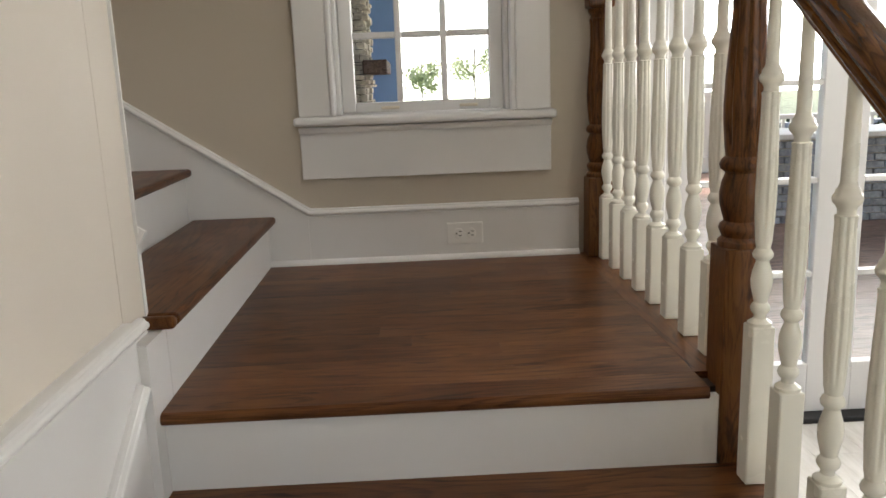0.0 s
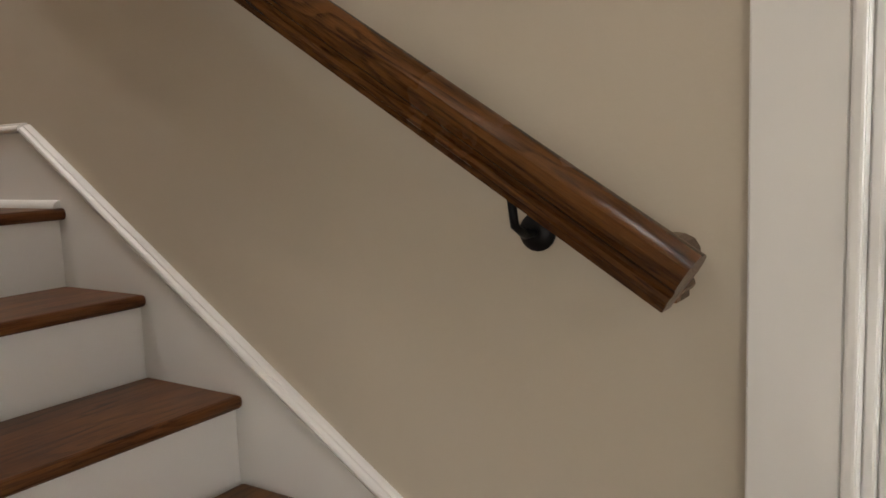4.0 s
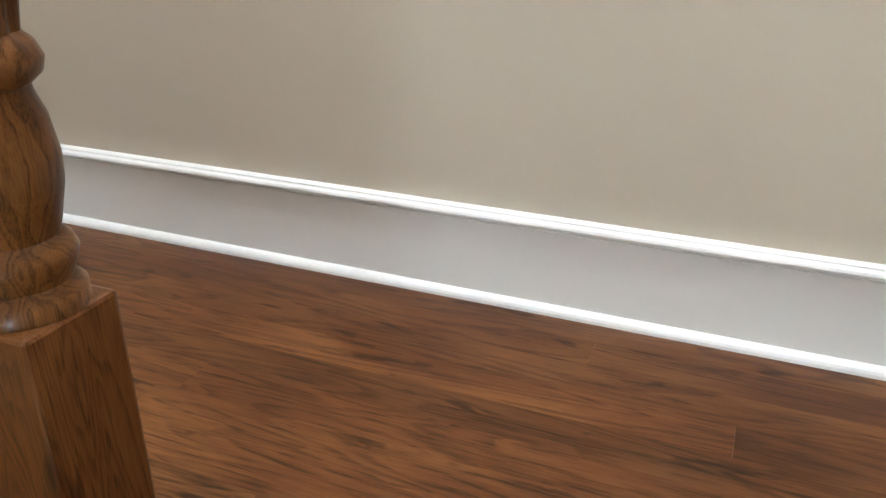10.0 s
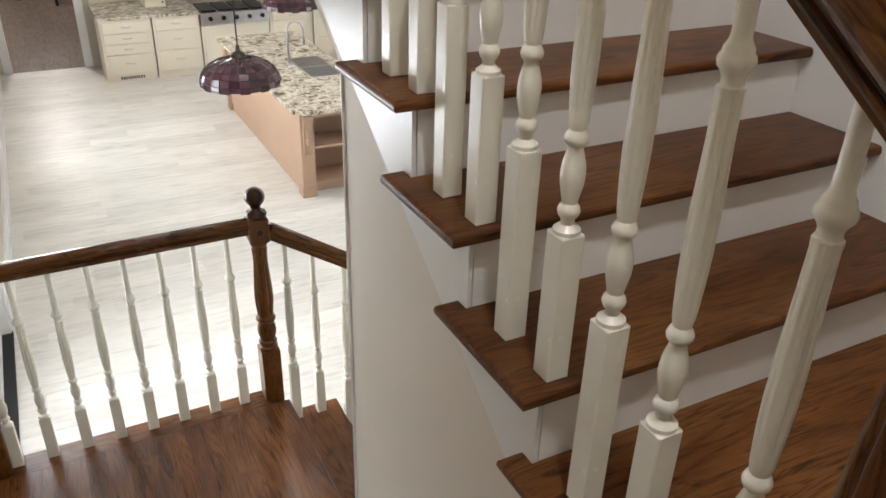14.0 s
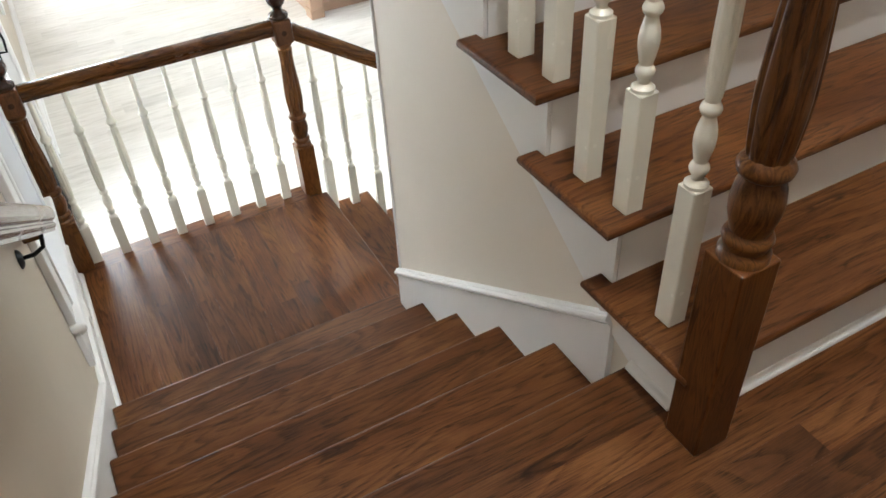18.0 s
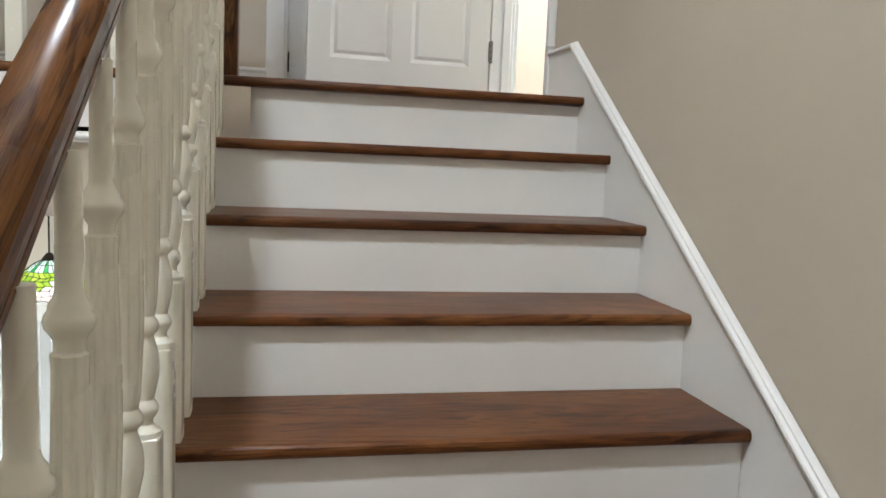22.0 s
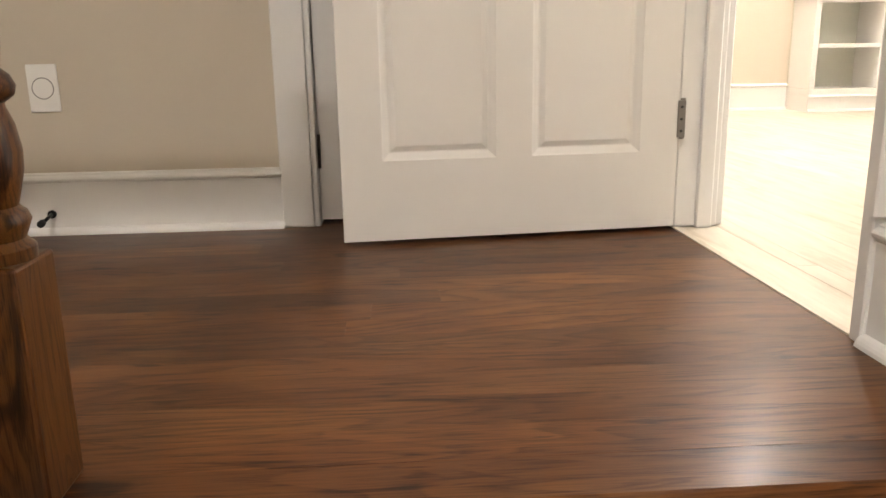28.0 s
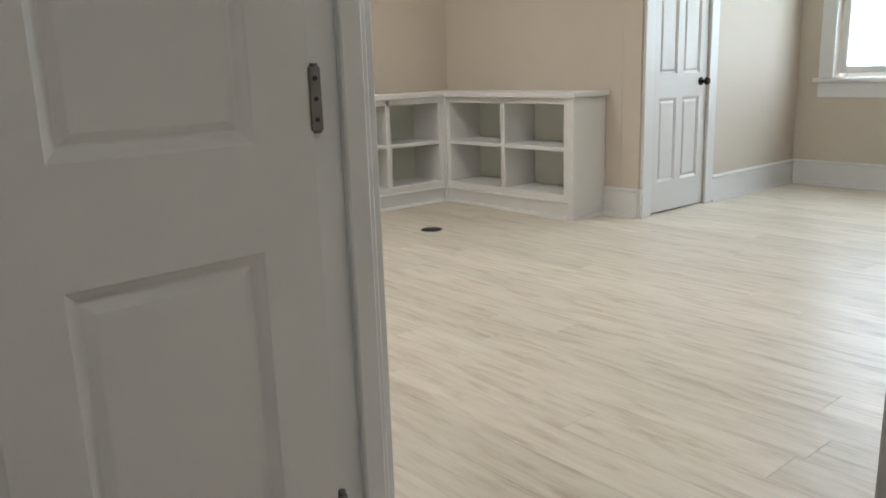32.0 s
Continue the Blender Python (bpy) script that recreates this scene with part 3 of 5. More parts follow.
part("riser_shoe", sweep(SHOE, (NOSE_C[0] + 0.028, 0.0, LAND_B), (NOSE_C[0] + 0.028, -1.0645, LAND_B)), M_TRIM, flight)
part("stringer_shoe", sweep(SHOE, (-1.375, 0.0785, LAND_B), (-1.515, 0.0785, LAND_B)), M_TRIM, flight)

flight = thing("stair_flight", "lowest oak steps with white risers rising to the landing", "staircase", (0.5, -0.4, GROUND))
for i in range(3):
    ny, z = -0.028 - RUN_B * (i + 1), -RISE * (i + 1)
    part("tread", board(-0.0335, ny, z - 0.027, 1.222, ny + RUN_B + 0.04, z), M_OAK[0], flight)
for i in range(4):
    ny, z = -0.028 - RUN_B * i, -RISE * (i + 1)
    part("riser", box(-0.0335, ny + 0.028, z, 1.178, ny + 0.046, z + RISE - 0.028), M_TRIM, flight)
    part("stringer_panel", box(1.158, ny + 0.047, GROUND, 1.176, ny + RUN_B + 0.027, z + RISE - 0.028), M_TRIM, flight) if i else None


def nosing(name, lab, bm, mat):
    return tagged(part(name, bm, mat), lab, "nosing", "", "structure")


NOSE = [(-0.0135 * math.cos(radians(d)), 0.0135 * math.sin(radians(d)) - 0.0135) for d in range(-80, 81, 20)]
# front edge rounded, back square against the boards; the front lies at the profile's left
strip = lambda w: [(w, -0.027)] + [(x + 0.0135, z) for x, z in NOSE] + [(w, 0.0)]
nosing("trim_nosing_middle", "rounded oak nosing of the middle landing", prism([(-1.366 - x, LAND_B + z) for x, z in strip(0.094)], 1, 0.0795, 1.251), M_OAK[1])
nosing("trim_nosing_upper", "rounded oak nosing of the upper landing", prism([(0.492 + x, LAND_D + z) for x, z in strip(0.0935)], 1, -1.0648, 1.266), M_OAK[1])
nosing("trim_nosing_lower", "rounded oak nosing of the lower landing", prism([(-0.028 + x, z) for x, z in strip(0.0935)], 0, -0.0155, 1.0910), M_OAK[0])
nosing("trim_nosing_edge", "oak border under the landing balusters", prism([(1.222 - x, z) for x, z in strip(0.1305)], 1, 0.066, 1.264), M_OAK[1])


# ---- balusters, newels, rails ----
BAL = [(0.0225, 0.0), (0.0225, 0.006), (0.013, 0.014), (0.0125, 0.02), (0.019, 0.028), (0.021, 0.034), (0.019, 0.040), (0.014, 0.046),
       (0.017, 0.058), (0.0215, 0.075), (0.0225, 0.09), (0.0205, 0.105), (0.014, 0.124), (0.0135, 0.128), (0.020, 0.134), (0.0215, 0.140), (0.019, 0.146), (0.0145, 0.152),
       (0.0175, 0.165), (0.0208, 0.21), (0.0222, 0.25), (0.0215, 0.31), (0.0190, 0.38), (0.0180, 0.43), (0.0190, 0.438), (0.0188, 0.4405),
       (0.0155, 0.4425), (0.0150, 0.450), (0.0185, 0.456), (0.0236, 0.461), (0.0252, 0.467), (0.0236, 0.472), (0.0205, 0.475), (0.0200, 0.480), (0.0160, 0.485), (0.0136, 0.491), (0.0133, 0.52), (0.0115, 0.665)]
BAL = [(r * (1.0 if z < 0.01 else 0.89), z) for r, z in BAL]
bm = lathe(BAL, 64, 8, (0.165, 0.443), 0.15)
shaft = part("turned_shaft", bm, M_BAL)
SHAFT = shaft.data
bpy.data.objects.remove(shaft)
# the same turning with a shorter neck, for the upper flight
shaft = part("turned_shaft", lathe(BAL[:-1] + [(0.0112, 0.60)], 64, 8, (0.165, 0.443), 0.15), M_BAL)
SHORT = shaft.data
bpy.data.objects.remove(shaft)


def baluster(x, y, z0, turn, top, lab="cream turned baluster with fluted vase and square foot", group="stair balusters", mesh=None, tall=0.665):
    t = thing("baluster", lab, "baluster", (x, y, z0), group, local=True)
    b = part("square_foot", box(-0.0225, -0.0225, 0, 0.0225, 0.0225, turn - z0, 0.0025, 1), M_BAL, t)
    s = new("turned_shaft", mesh or SHAFT)
    s.parent = t
    s.location = (0, 0, turn - z0)
    s.scale = (1, 1, (top - turn) / tall)
    return t


NEWEL = [(0.044, 0.0), (0.044, 0.012), (0.036, 0.02), (0.040, 0.03), (0.043, 0.038), (0.040, 0.046), (0.033, 0.052), (0.036, 0.062), (0.042, 0.085), (0.0435, 0.105), (0.040, 0.13), (0.034, 0.146),
         (0.034, 0.150), (0.043, 0.157), (0.0455, 0.166), (0.041, 0.176), (0.034, 0.182), (0.037, 0.20), (0.0412, 0.25), (0.0422, 0.28), (0.0400, 0.34), (0.0350, 0.41), (0.0318, 0.46), (0.0326, 0.505), (0.0345, 0.526), (0.0345, 0.532), (0.0312, 0.535), (0.0305, 0.540), (0.0325, 0.545), (0.0365, 0.550), (0.0395, 0.556), (0.0385, 0.562), (0.034, 0.568)]
BALL = [(0.034, 0.0), (0.044, 0.006), (0.0455, 0.016), (0.041, 0.024), (0.026, 0.032), (0.021, 0.042), (0.024, 0.052)] + [(0.0435 * math.sin(a), 0.092 - 0.0435 * math.cos(a)) for a in [radians(d) for d in range(36, 180, 12)]] + [(0.003, 0.1355)]


def newel(x, y, z0, ref, lab, cut=0.0):
    """ref: height at which the square foot ends."""
    t = thing("newel_post", lab, "newel post", (x, y, z0), "stair newels", local=True)
    part("square_foot", box(-0.044, -0.044, 0, 0.044, 0.044, ref - z0, 0.004, 2), M_NEWEL, t)
    shaft = [(r, h * (1 - cut / 0.568)) for r, h in NEWEL]
    hi = ref - cut
    part("turned_shaft", lathe(shaft, 96, 8, (0.188, 0.530 * (1 - cut / 0.568)), 0.15, at=(0, 0, ref - z0)), M_SHAFT, t, "fluted dark turned shaft")
    part("top_block", box(-0.044, -0.044, hi - z0 + 0.565, 0.044, 0.044, hi - z0 + 0.683, 0.011, 2), M_NEWEL, t)
    part("plug", lathe([(0.0125, 0.0), (0.0125, 0.001), (0.011, 0.0014), (0.001, 0.0014)], 16), M_TURN, t, "dark round wood plug").data.transform(Matrix.Translation((-0.0438, 0, hi - z0 + 0.622)) @ Matrix.Rotation(radians(-90), 4, "Y"))
    part("ball_finial", lathe(BALL, 36, at=(0, 0, hi - z0 + 0.683)), M_TURN, t, "polished dark ball finial")
    return t


HALF = [(0.0165, -0.036), (0.0165, -0.0285), (0.0205, -0.0265), (0.0238, -0.0215), (0.0228, -0.0160), (0.0185, -0.0130), (0.0185, -0.0090), (0.0262, -0.0045), (0.0300, 0.0035), (0.0306, 0.0120),
        (0.0290, 0.0220), (0.0230, 0.0310), (0.0120, 0.0362)]
RAIL = HALF + [(0.0, 0.0375)] + [(-u, v) for u, v in reversed(HALF)]


def along(p0, p1):
    """A pose whose x axis runs from p0 to p1 and whose z axis leans least from upright; and the length."""
    a, b = Vector(p0), Vector(p1)
    x = (b - a).normalized()
    y = Vector((0, 0, 1)).cross(x).normalized()
    z = x.cross(y)
    return Matrix(((x.x, y.x, z.x, a.x), (x.y, y.y, z.y, a.y), (x.z, y.z, z.z, a.z), (0, 0, 0, 1))), (b - a).length


def rail_mesh(length, k=1.0, h=1.0):
    bm = sweep([(u * k, v * h) for u, v in RAIL], (0, 0, 0), (length, 0, 0))
    for f in bm.faces:
        f.smooth = len(f.verts) == 4 and min(v.co.z for v in f.verts) > 0.015 * h
    return bm


def rail(p0, p1, mat, lab, name="handrail"):
    m, length = along(p0, p1)
    ob = tagged(part(name, rail_mesh(length), mat), lab, "handrail")
    ob.matrix_world = m
    return ob


SL = RISE / 0.2607
YB = 0.056
newel(-1.588, 0.084, LAND_B, 1.570, "dark oak newel post with ball finial on the middle landing", -0.047)
REF_D = 2.955
newel(0.56, 0.032, LAND_D, REF_D, "dark oak newel post at the head of the stairs")
newel(1.164, 0.036, -RISE, 0.28, "dark oak newel post at the lower landing's corner")
newel(1.153, 1.218, 0.0, 0.28, "dark oak newel post against the wall")
rc = lambda x: 2.184 + (x + 1.605) * SL
rail((-1.583, YB + 0.014, rc(-1.583)), (0.50, YB, rc(0.50)), M_RAIL, "polished oak handrail of the upper flight")
for i in range(8):
    z = LAND_B + RISE * (i + 1)
    for k, off in enumerate((0.048, 0.185)):
        if i == 0 and k == 0:
            continue
        x = NOSE_C[i] + off + (-0.040 if i == 0 else 0.0)
        baluster(x, YB - 0.010, z, rc(x) - 0.707, rc(x) - 0.03, mesh=SHORT, tall=0.60)
rail((1.162, 0.080, 0.925), (1.158, 1.174, 0.925), M_RAIL, "oak handrail of the lower landing")
for k in range(8):
    baluster(1.167, 0.176 + 0.1395 * k, 0.0, 0.215, 0.89, group="landing balusters")
ra = lambda y: 0.915 + (y - 0.03) * RISE / RUN_B
rail((1.160, -1.0, ra(-1.0)), (1.160, -0.008, ra(-0.008)), M_RAIL, "oak handrail of the lowest flight")
for i in range(3):
    for off in (0.027, 0.152):
        y = -0.028 - RUN_B * (i + 1) + RUN_B - off - 0.02
        baluster(1.163, y, -RISE * (i + 1), ra(y) - 0.70, ra(y) - 0.035)
newel(1.155, -0.98, GROUND, ra(-0.98) - 0.63, "dark oak newel post at the foot of the stairs")
# upper landing guard
rail((0.56, 0.09, LAND_D + 0.93), (0.56, 1.262, LAND_D + 0.93), M_RAIL, "oak handrail of the upper landing")
for k in range(8):
    baluster(0.56, 0.18 + 0.135 * k, LAND_D, LAND_D + 0.23, LAND_D + 0.895, group="upper landing balusters")

# wall handrail of the middle flight
SB = RISE / RUN_B
wr = thing("wall_handrail", "oak handrail on black brackets along the beige wall", "handrail", (0.04, 1.18, 1.0))
a, b = Vector((0.06, 1.185, 1.005)), Vector((-1.50, 1.185, 1.005 + 1.56 * SB))
m, length = along(a, b)
o = part("rail", rail_mesh(length, 1.1, 1.15), M_RAIL, wr)
o.matrix_basis = m
o = part("return", sweep([(u * 1.1, v * 1.15) for u, v in RAIL], a + Vector((-0.034, 0.022, 0.012)), Vector((0.026, 1.262, 1.017))), M_RAIL, wr, "short return into the wall")
for x in (-0.178, -1.3):
    z = 1.005 + (0.06 - x) * SB
    br = part("bracket", lathe([(0.029, 0), (0.029, 0.004), (0.023, 0.010), (0.012, 0.014)], 20), M_IRON, wr, "black wall bracket")
    br.data.transform(Matrix.Translation((x, 1.267, z - 0.106)) @ Matrix.Rotation(radians(90), 4, "X"))
    part("arm", tube([(x, 1.262, z - 0.106), (x, 1.225, z - 0.106), (x, 1.195, z - 0.09), (x, 1.186, z - 0.045)], 0.0065), M_IRON, wr, "curved black arm")


# ---- stair window ----
def sash(parent, x0, x1, z0, z1, y0, y1, cols, rows, stile, rail_b, rail_t, mun=0.022):
    """One window sash: stiles, rails, glazing bars and panes."""
    for a, b in ((x0, x0 + stile), (x1 - stile, x1)):
        part("stile", box(a, y0, z0, b, y1, z1, 0.003, 1), M_TRIM, parent)
    part("bottom_rail", box(x0 + stile, y0, z0, x1 - stile, y1, z0 + rail_b, 0.003, 1), M_TRIM, parent)
    part("top_rail", box(x0 + stile, y0, z1 - rail_t, x1 - stile, y1, z1, 0.003, 1), M_TRIM, parent)
    gx0, gx1, gz0, gz1 = x0 + stile, x1 - stile, z0 + rail_b, z1 - rail_t
    for k in range(1, cols):
        x = gx0 + (gx1 - gx0) * k / cols
        part("glazing_bar", box(x - mun / 2, y0 + 0.004, gz0, x + mun / 2, y1 - 0.004, gz1, 0.004, 1), M_TRIM, parent)
    for k in range(1, rows):
        z = gz0 + (gz1 - gz0) * k / rows
        for c in range(cols):
            a, b = gx0 + (gx1 - gx0) * c / cols, gx0 + (gx1 - gx0) * (c + 1) / cols
            part("glazing_bar", box(a + mun / 2 * (c > 0), y0 + 0.004, z - mun / 2, b - mun / 2 * (c < cols - 1), y1 - 0.004, z + mun / 2, 0.004, 1), M_TRIM, parent)
    ym = (y0 + y1) / 2
    for c in range(cols):
        for r in range(rows):
            g = part("pane", box(gx0 + (gx1 - gx0) * c / cols, ym - 0.002, gz0 + (gz1 - gz0) * r / rows, gx0 + (gx1 - gx0) * (c + 1) / cols, ym + 0.002, gz0 + (gz1 - gz0) * (r + 1) / rows), M_GLASS, parent)
            g.visible_shadow = False


win = tagged(new("window_1"), "white double-hung window with six-pane sashes and deep sill", "window", "", "structure")
for a, b in ((0.12, 0.2300), (0.870, 0.99)):
    part("casing", box(a, 1.242, 0.521, b, YN, 1.70, 0.003, 1), M_TRIM, win)
part("casing", box(0.12, 1.242, 1.702, 0.99, YN, 1.84, 0.003, 1), M_TRIM, win)
for a, b in ((0.2305, 0.2455), (0.8545, 0.8695)):
    part("bead", box(a, 1.235, 0.521, b, 1.2478, 1.70, 0.004, 2), M_TRIM, win)
part("apron", box(0.118, 1.244, 0.306, 0.991, YN, 0.486, 0.003, 1), M_TRIM, win)
part("stool", board(0.102, 1.214, 0.490, 1.008, 1.34, 0.520, 0.010, 3), M_TRIM, win)
# added strip shapes the thin line of shade under the stool
part("shade_line_strip", sweep([(0, 0), (0.012, 0), (0.02, 0.012), (0.03, 0.02), (0, 0.02)], (0.118, 1.244, 0.466), (0.991, 1.244, 0.466)), M_TRIM, win)
for a, b, c, d in ((0.236, 1.248, 0.246, 1.43), (0.854, 1.248, 0.864, 1.43)):
    part("jamb", box(a, b, 0.52, c, d, 1.70), M_TRIM, win)
for a, b in ((0.2462, 0.2615), (0.8385, 0.8538)):
    part("stop", box(a, 1.300, 0.52, b, 1.4295, 1.69, 0.003, 1), M_TRIM, win)
part("head_jamb", box(0.246, 1.248, 1.69, 0.854, 1.43, 1.70), M_TRIM, win)
part("sill", box(0.246, 1.341, 0.49, 0.854, 1.45, 0.522), M_TRIM, win)
lower = tagged(new("window_sash"), "", "", "", "")
lower.parent = win
sash(lower, 0.262, 0.838, 0.524, 1.085, 1.35, 1.39, 3, 2, 0.048, 0.036, 0.062)
for x in (0.40, 0.68):
    part("sash_lift", box(x, 1.34, 0.535, x + 0.065, 1.35, 0.545, 0.002, 1), M_CAB, lower, "recessed tan lift")
upper = new("window_sash")
upper.parent = win
sash(upper, 0.262, 0.838, 1.045, 1.688, 1.394, 1.43, 3, 2, 0.048, 0.05, 0.06)


# ---- glass doors and kitchen window ----
def glazed(name, lab, x0, x1, z0, z1, y0, y1, cols, rows, stile, rb, rt, handle=None):
    t = tagged(new(name), lab, "door" if name.startswith("door") else "window", "", "structure")
    sash(t, x0, x1, z0, z1, y0, y1, cols, rows, stile, rb, rt)
    return t


for k, (a, b) in enumerate(((1.43, 2.085), (2.09, 2.75), (2.755, 3.43))):
    dd = glazed("door_%d" % (k + 1), "white french door with divided panes to the porch", a, b, -0.70, 1.39, 1.33, 1.375, 2, 5, 0.085, 0.20, 0.10)
    if k == 2:
        part("handle_plate", box(3.345, 1.318, 0.16, 3.385, 1.331, 0.46, 0.004, 1), M_IRON, dd, "black handle plate")
        part("door_handle", tube([(3.365, 1.318, 0.40), (3.365, 1.275, 0.405), (3.365, 1.265, 0.32), (3.365, 1.275, 0.235), (3.365, 1.318, 0.24)], 0.008), M_IRON, dd, "black grip handle")
fr = tagged(new("trim_french_doors"), "white casing and dark threshold of the glass doors", "trim", "", "structure")
part("threshold", box(1.40, 1.26, GROUND, 3.46, 1.43, GROUND + 0.02, 0.004, 1), M_RUBBER, fr, "black threshold")
for a, b in ((1.30, 1.40), (3.46, 3.58)):
    part("casing", box(a, 1.246, GROUND, b, YN, 1.42, 0.004, 1), M_TRIM, fr)
    part("jamb", box(a + (0.10 if a < 2 else 0.0), 1.268, GROUND + 0.02, (1.428 if a < 2 else 3.46) if a < 2 else 3.46 + 0.0, 1.43, 1.40), M_TRIM, fr) if a < 2 else part("jamb", box(3.432, 1.268, GROUND + 0.02, 3.46, 1.43, 1.40), M_TRIM, fr)
part("casing", box(1.30, 1.246, 1.422, 3.58, YN, 1.53, 0.004, 1), M_TRIM, fr)
part("head_jamb", box(1.43, 1.268, 1.392, 3.43, 1.43, 1.42), M_TRIM, fr)
for k in range(3):
    glazed("window_%d" % (k + 2), "white kitchen window with divided panes", 4.82 + k * 1.0, 5.79 + k * 1.0, 0.17, 1.43, 1.33, 1.375, 3, 4, 0.05, 0.06, 0.05)
kw = tagged(new("trim_kitchen_window"), "white casing and sill of the kitchen windows", "trim", "", "structure")
for a, b in ((4.70, 4.80), (7.80, 7.90)):
    part("casing", box(a, 1.246, 0.15, b, YN, 1.45, 0.004, 1), M_TRIM, kw)
part("casing", box(4.70, 1.246, 1.452, 7.90, YN, 1.56, 0.004, 1), M_TRIM, kw)
part("stool", box(4.66, 1.21, 0.115, 7.94, 1.40, 0.148, 0.008, 2), M_TRIM, kw)
part("apron", box(4.70, 1.246, 0.0, 7.90, YN, 0.113, 0.003, 1), M_TRIM, kw)
baseboard((3.60, YN, GROUND), (10.34, YN, GROUND), 0.17, True, "white kitchen baseboard")


# ---- panel doors ----
def panel_door(lab, width, m, group="", rows=((0.197, 0.745), (0.895, 1.52), (1.62, 1.93)), stile=0.097, mid=0.088, height=2.03, thick=0.035):
    """A six-panel door; it runs along +x from its hinge side and is thin along y."""
    t = thing("panel_door", lab, "door", (0, 0, 0), group, local=True)
    pw = (width - 2 * stile - mid) / 2
    for a, b in ((0, stile), (width - stile, width)):
        part("stile", box(a, -thick / 2, 0, b, thick / 2, height), M_DOOR, t)
    part("mullion", box(stile + pw, -thick / 2, rows[0][0], stile + pw + mid, thick / 2, rows[-1][1], 0.0, 1), M_DOOR, t)
    zs = [0.0] + [z for r in rows for z in r] + [height]
    for a, b in zip(zs[::2], zs[1::2]):
        for c in range(2):
            x0 = stile if c == 0 else stile + pw + mid / 2
            part("rail", box(stile + (pw + mid / 2) * c, -thick / 2, a, stile + pw + mid / 2 + (pw + mid / 2) * c, thick / 2, b, 0.0, 1), M_DOOR, t) if (a == 0.0 or b == height) else None
        if not (a == 0.0 or b == height):
            for c in range(2):
                x0 = stile + (pw + mid) * c
                part("rail", box(x0, -thick / 2, a, x0 + pw, thick / 2, b), M_DOOR, t)
    # sloped sticking and a raised field in each opening, both faces
    for z0, z1 in rows:
        for c in range(2):
            x0 = stile + (pw + mid) * c
            bm = bmesh.new()
            for s in (1, -1):
                loops = []
                for ins, dep in ((0.0, 0.0), (0.003, 0.0025), (0.010, 0.0065), (0.017, 0.0115), (0.020, 0.012), (0.032, 0.0055), (0.034, 0.005)):
                    y = s * (thick / 2 - dep)
                    loops.append([bm.verts.new(p) for p in ((x0 + ins, y, z0 + ins), (x0 + pw - ins, y, z0 + ins), (x0 + pw - ins, y, z1 - ins), (x0 + ins, y, z1 - ins))])
                for p, q in zip(loops, loops[1:]):
                    for k in range(4):
                        bm.faces.new((p[k], p[(k + 1) % 4], q[(k + 1) % 4], q[k]))
                bm.faces.new(loops[-1])
            part("panel", bm, M_DOOR, t)
    t.matrix_world = m
    return t


def hinge(t, z, mat, flip=1):
    part("hinge", box(-0.012, -0.022, z, 0.014, -0.016, z + 0.088, 0.002, 1), mat, t, "small metal butt hinge")
    part("hinge_pin", lathe([(0.006, -0.004), (0.0065, 0.0), (0.0065, 0.088), (0.006, 0.094)], 10, at=(-0.014, -0.022, z)), mat, t)


ang = math.degrees(math.atan2(-0.235 + 1.062, 1.63 - 1.705))
M_NICKEL = plain("aged_nickel", (0.22, 0.21, 0.20), 0.36, 0.9)
leaf = panel_door("white six-panel door standing open against the landing wall", 0.825, pose(1.705, -1.062, LAND_D + 0.012, 0, 0, ang), rows=((0.19, 0.735), (0.885, 1.52), (1.62, 1.93)))
for z in (0.222, 0.895, 1.72):
    part("hinge", box(-0.016, 0.0180, z, 0.004, 0.0225, z + 0.09, 0.0012, 1), M_NICKEL, leaf, "dull nickel hinge leaf")
    part("hinge_pin", lathe([(0.006, -0.004), (0.0065, 0.0), (0.0065, 0.09), (0.006, 0.095)], 10, at=(-0.012, 0.012, z)), M_NICKEL, leaf)
    for dz in (0.016, 0.045, 0.074):
        part("screw", lathe([(0.0035, 0.0), (0.0035, 0.0015), (0.001, 0.0015)], 8), M_SLOT, leaf).data.transform(Matrix.Translation((-0.005, 0.0225, z + dz)) @ Matrix.Rotation(radians(-90), 4, "X"))
for s in (1, -1):
    kn = part("door_knob", lathe([(0.03, 0.0), (0.03, 0.006), (0.012, 0.012), (0.011, 0.03), (0.024, 0.042), (0.028, 0.055), (0.022, 0.066), (0.004, 0.07)], 20), M_STEEL, leaf, "satin steel knob")
    kn.data.transform(Matrix.Translation((0.76, s * 0.0175, 0.92)) @ Matrix.Rotation(radians(-90 * s), 4, "X"))

closed = panel_door("closed white panel door behind the open leaf", 0.79, pose(1.915, -0.165, LAND_D + 0.012, 0, 0, -90))
for z in (0.14, 1.75):
    part("hinge", box(-0.004, -0.0245, z, 0.006, -0.0180, z + 0.09, 0.001, 1), M_BRONZE, closed, "dark bronze hinge")

# floor and unseen wall added to stop sky light under the closed door
structure("floor_closet", box(1.866, -0.956, 2.6, 2.3, -0.164, LAND_D - 0.002), M_OAK[1], "dark oak floor running under the closed door")
structure("wall_closet", box(2.3, -1.05, 2.6, 2.4, -0.05, TOP), M_WALL, "plain unseen wall added behind the closed door to block the sky")


def casing(name, lab, pieces):
    t = tagged(new(name), lab, "trim", "", "structure")
    for nm, b in pieces:
        part(nm, box(*b, 0.003, 1), M_TRIM, t)
    return t


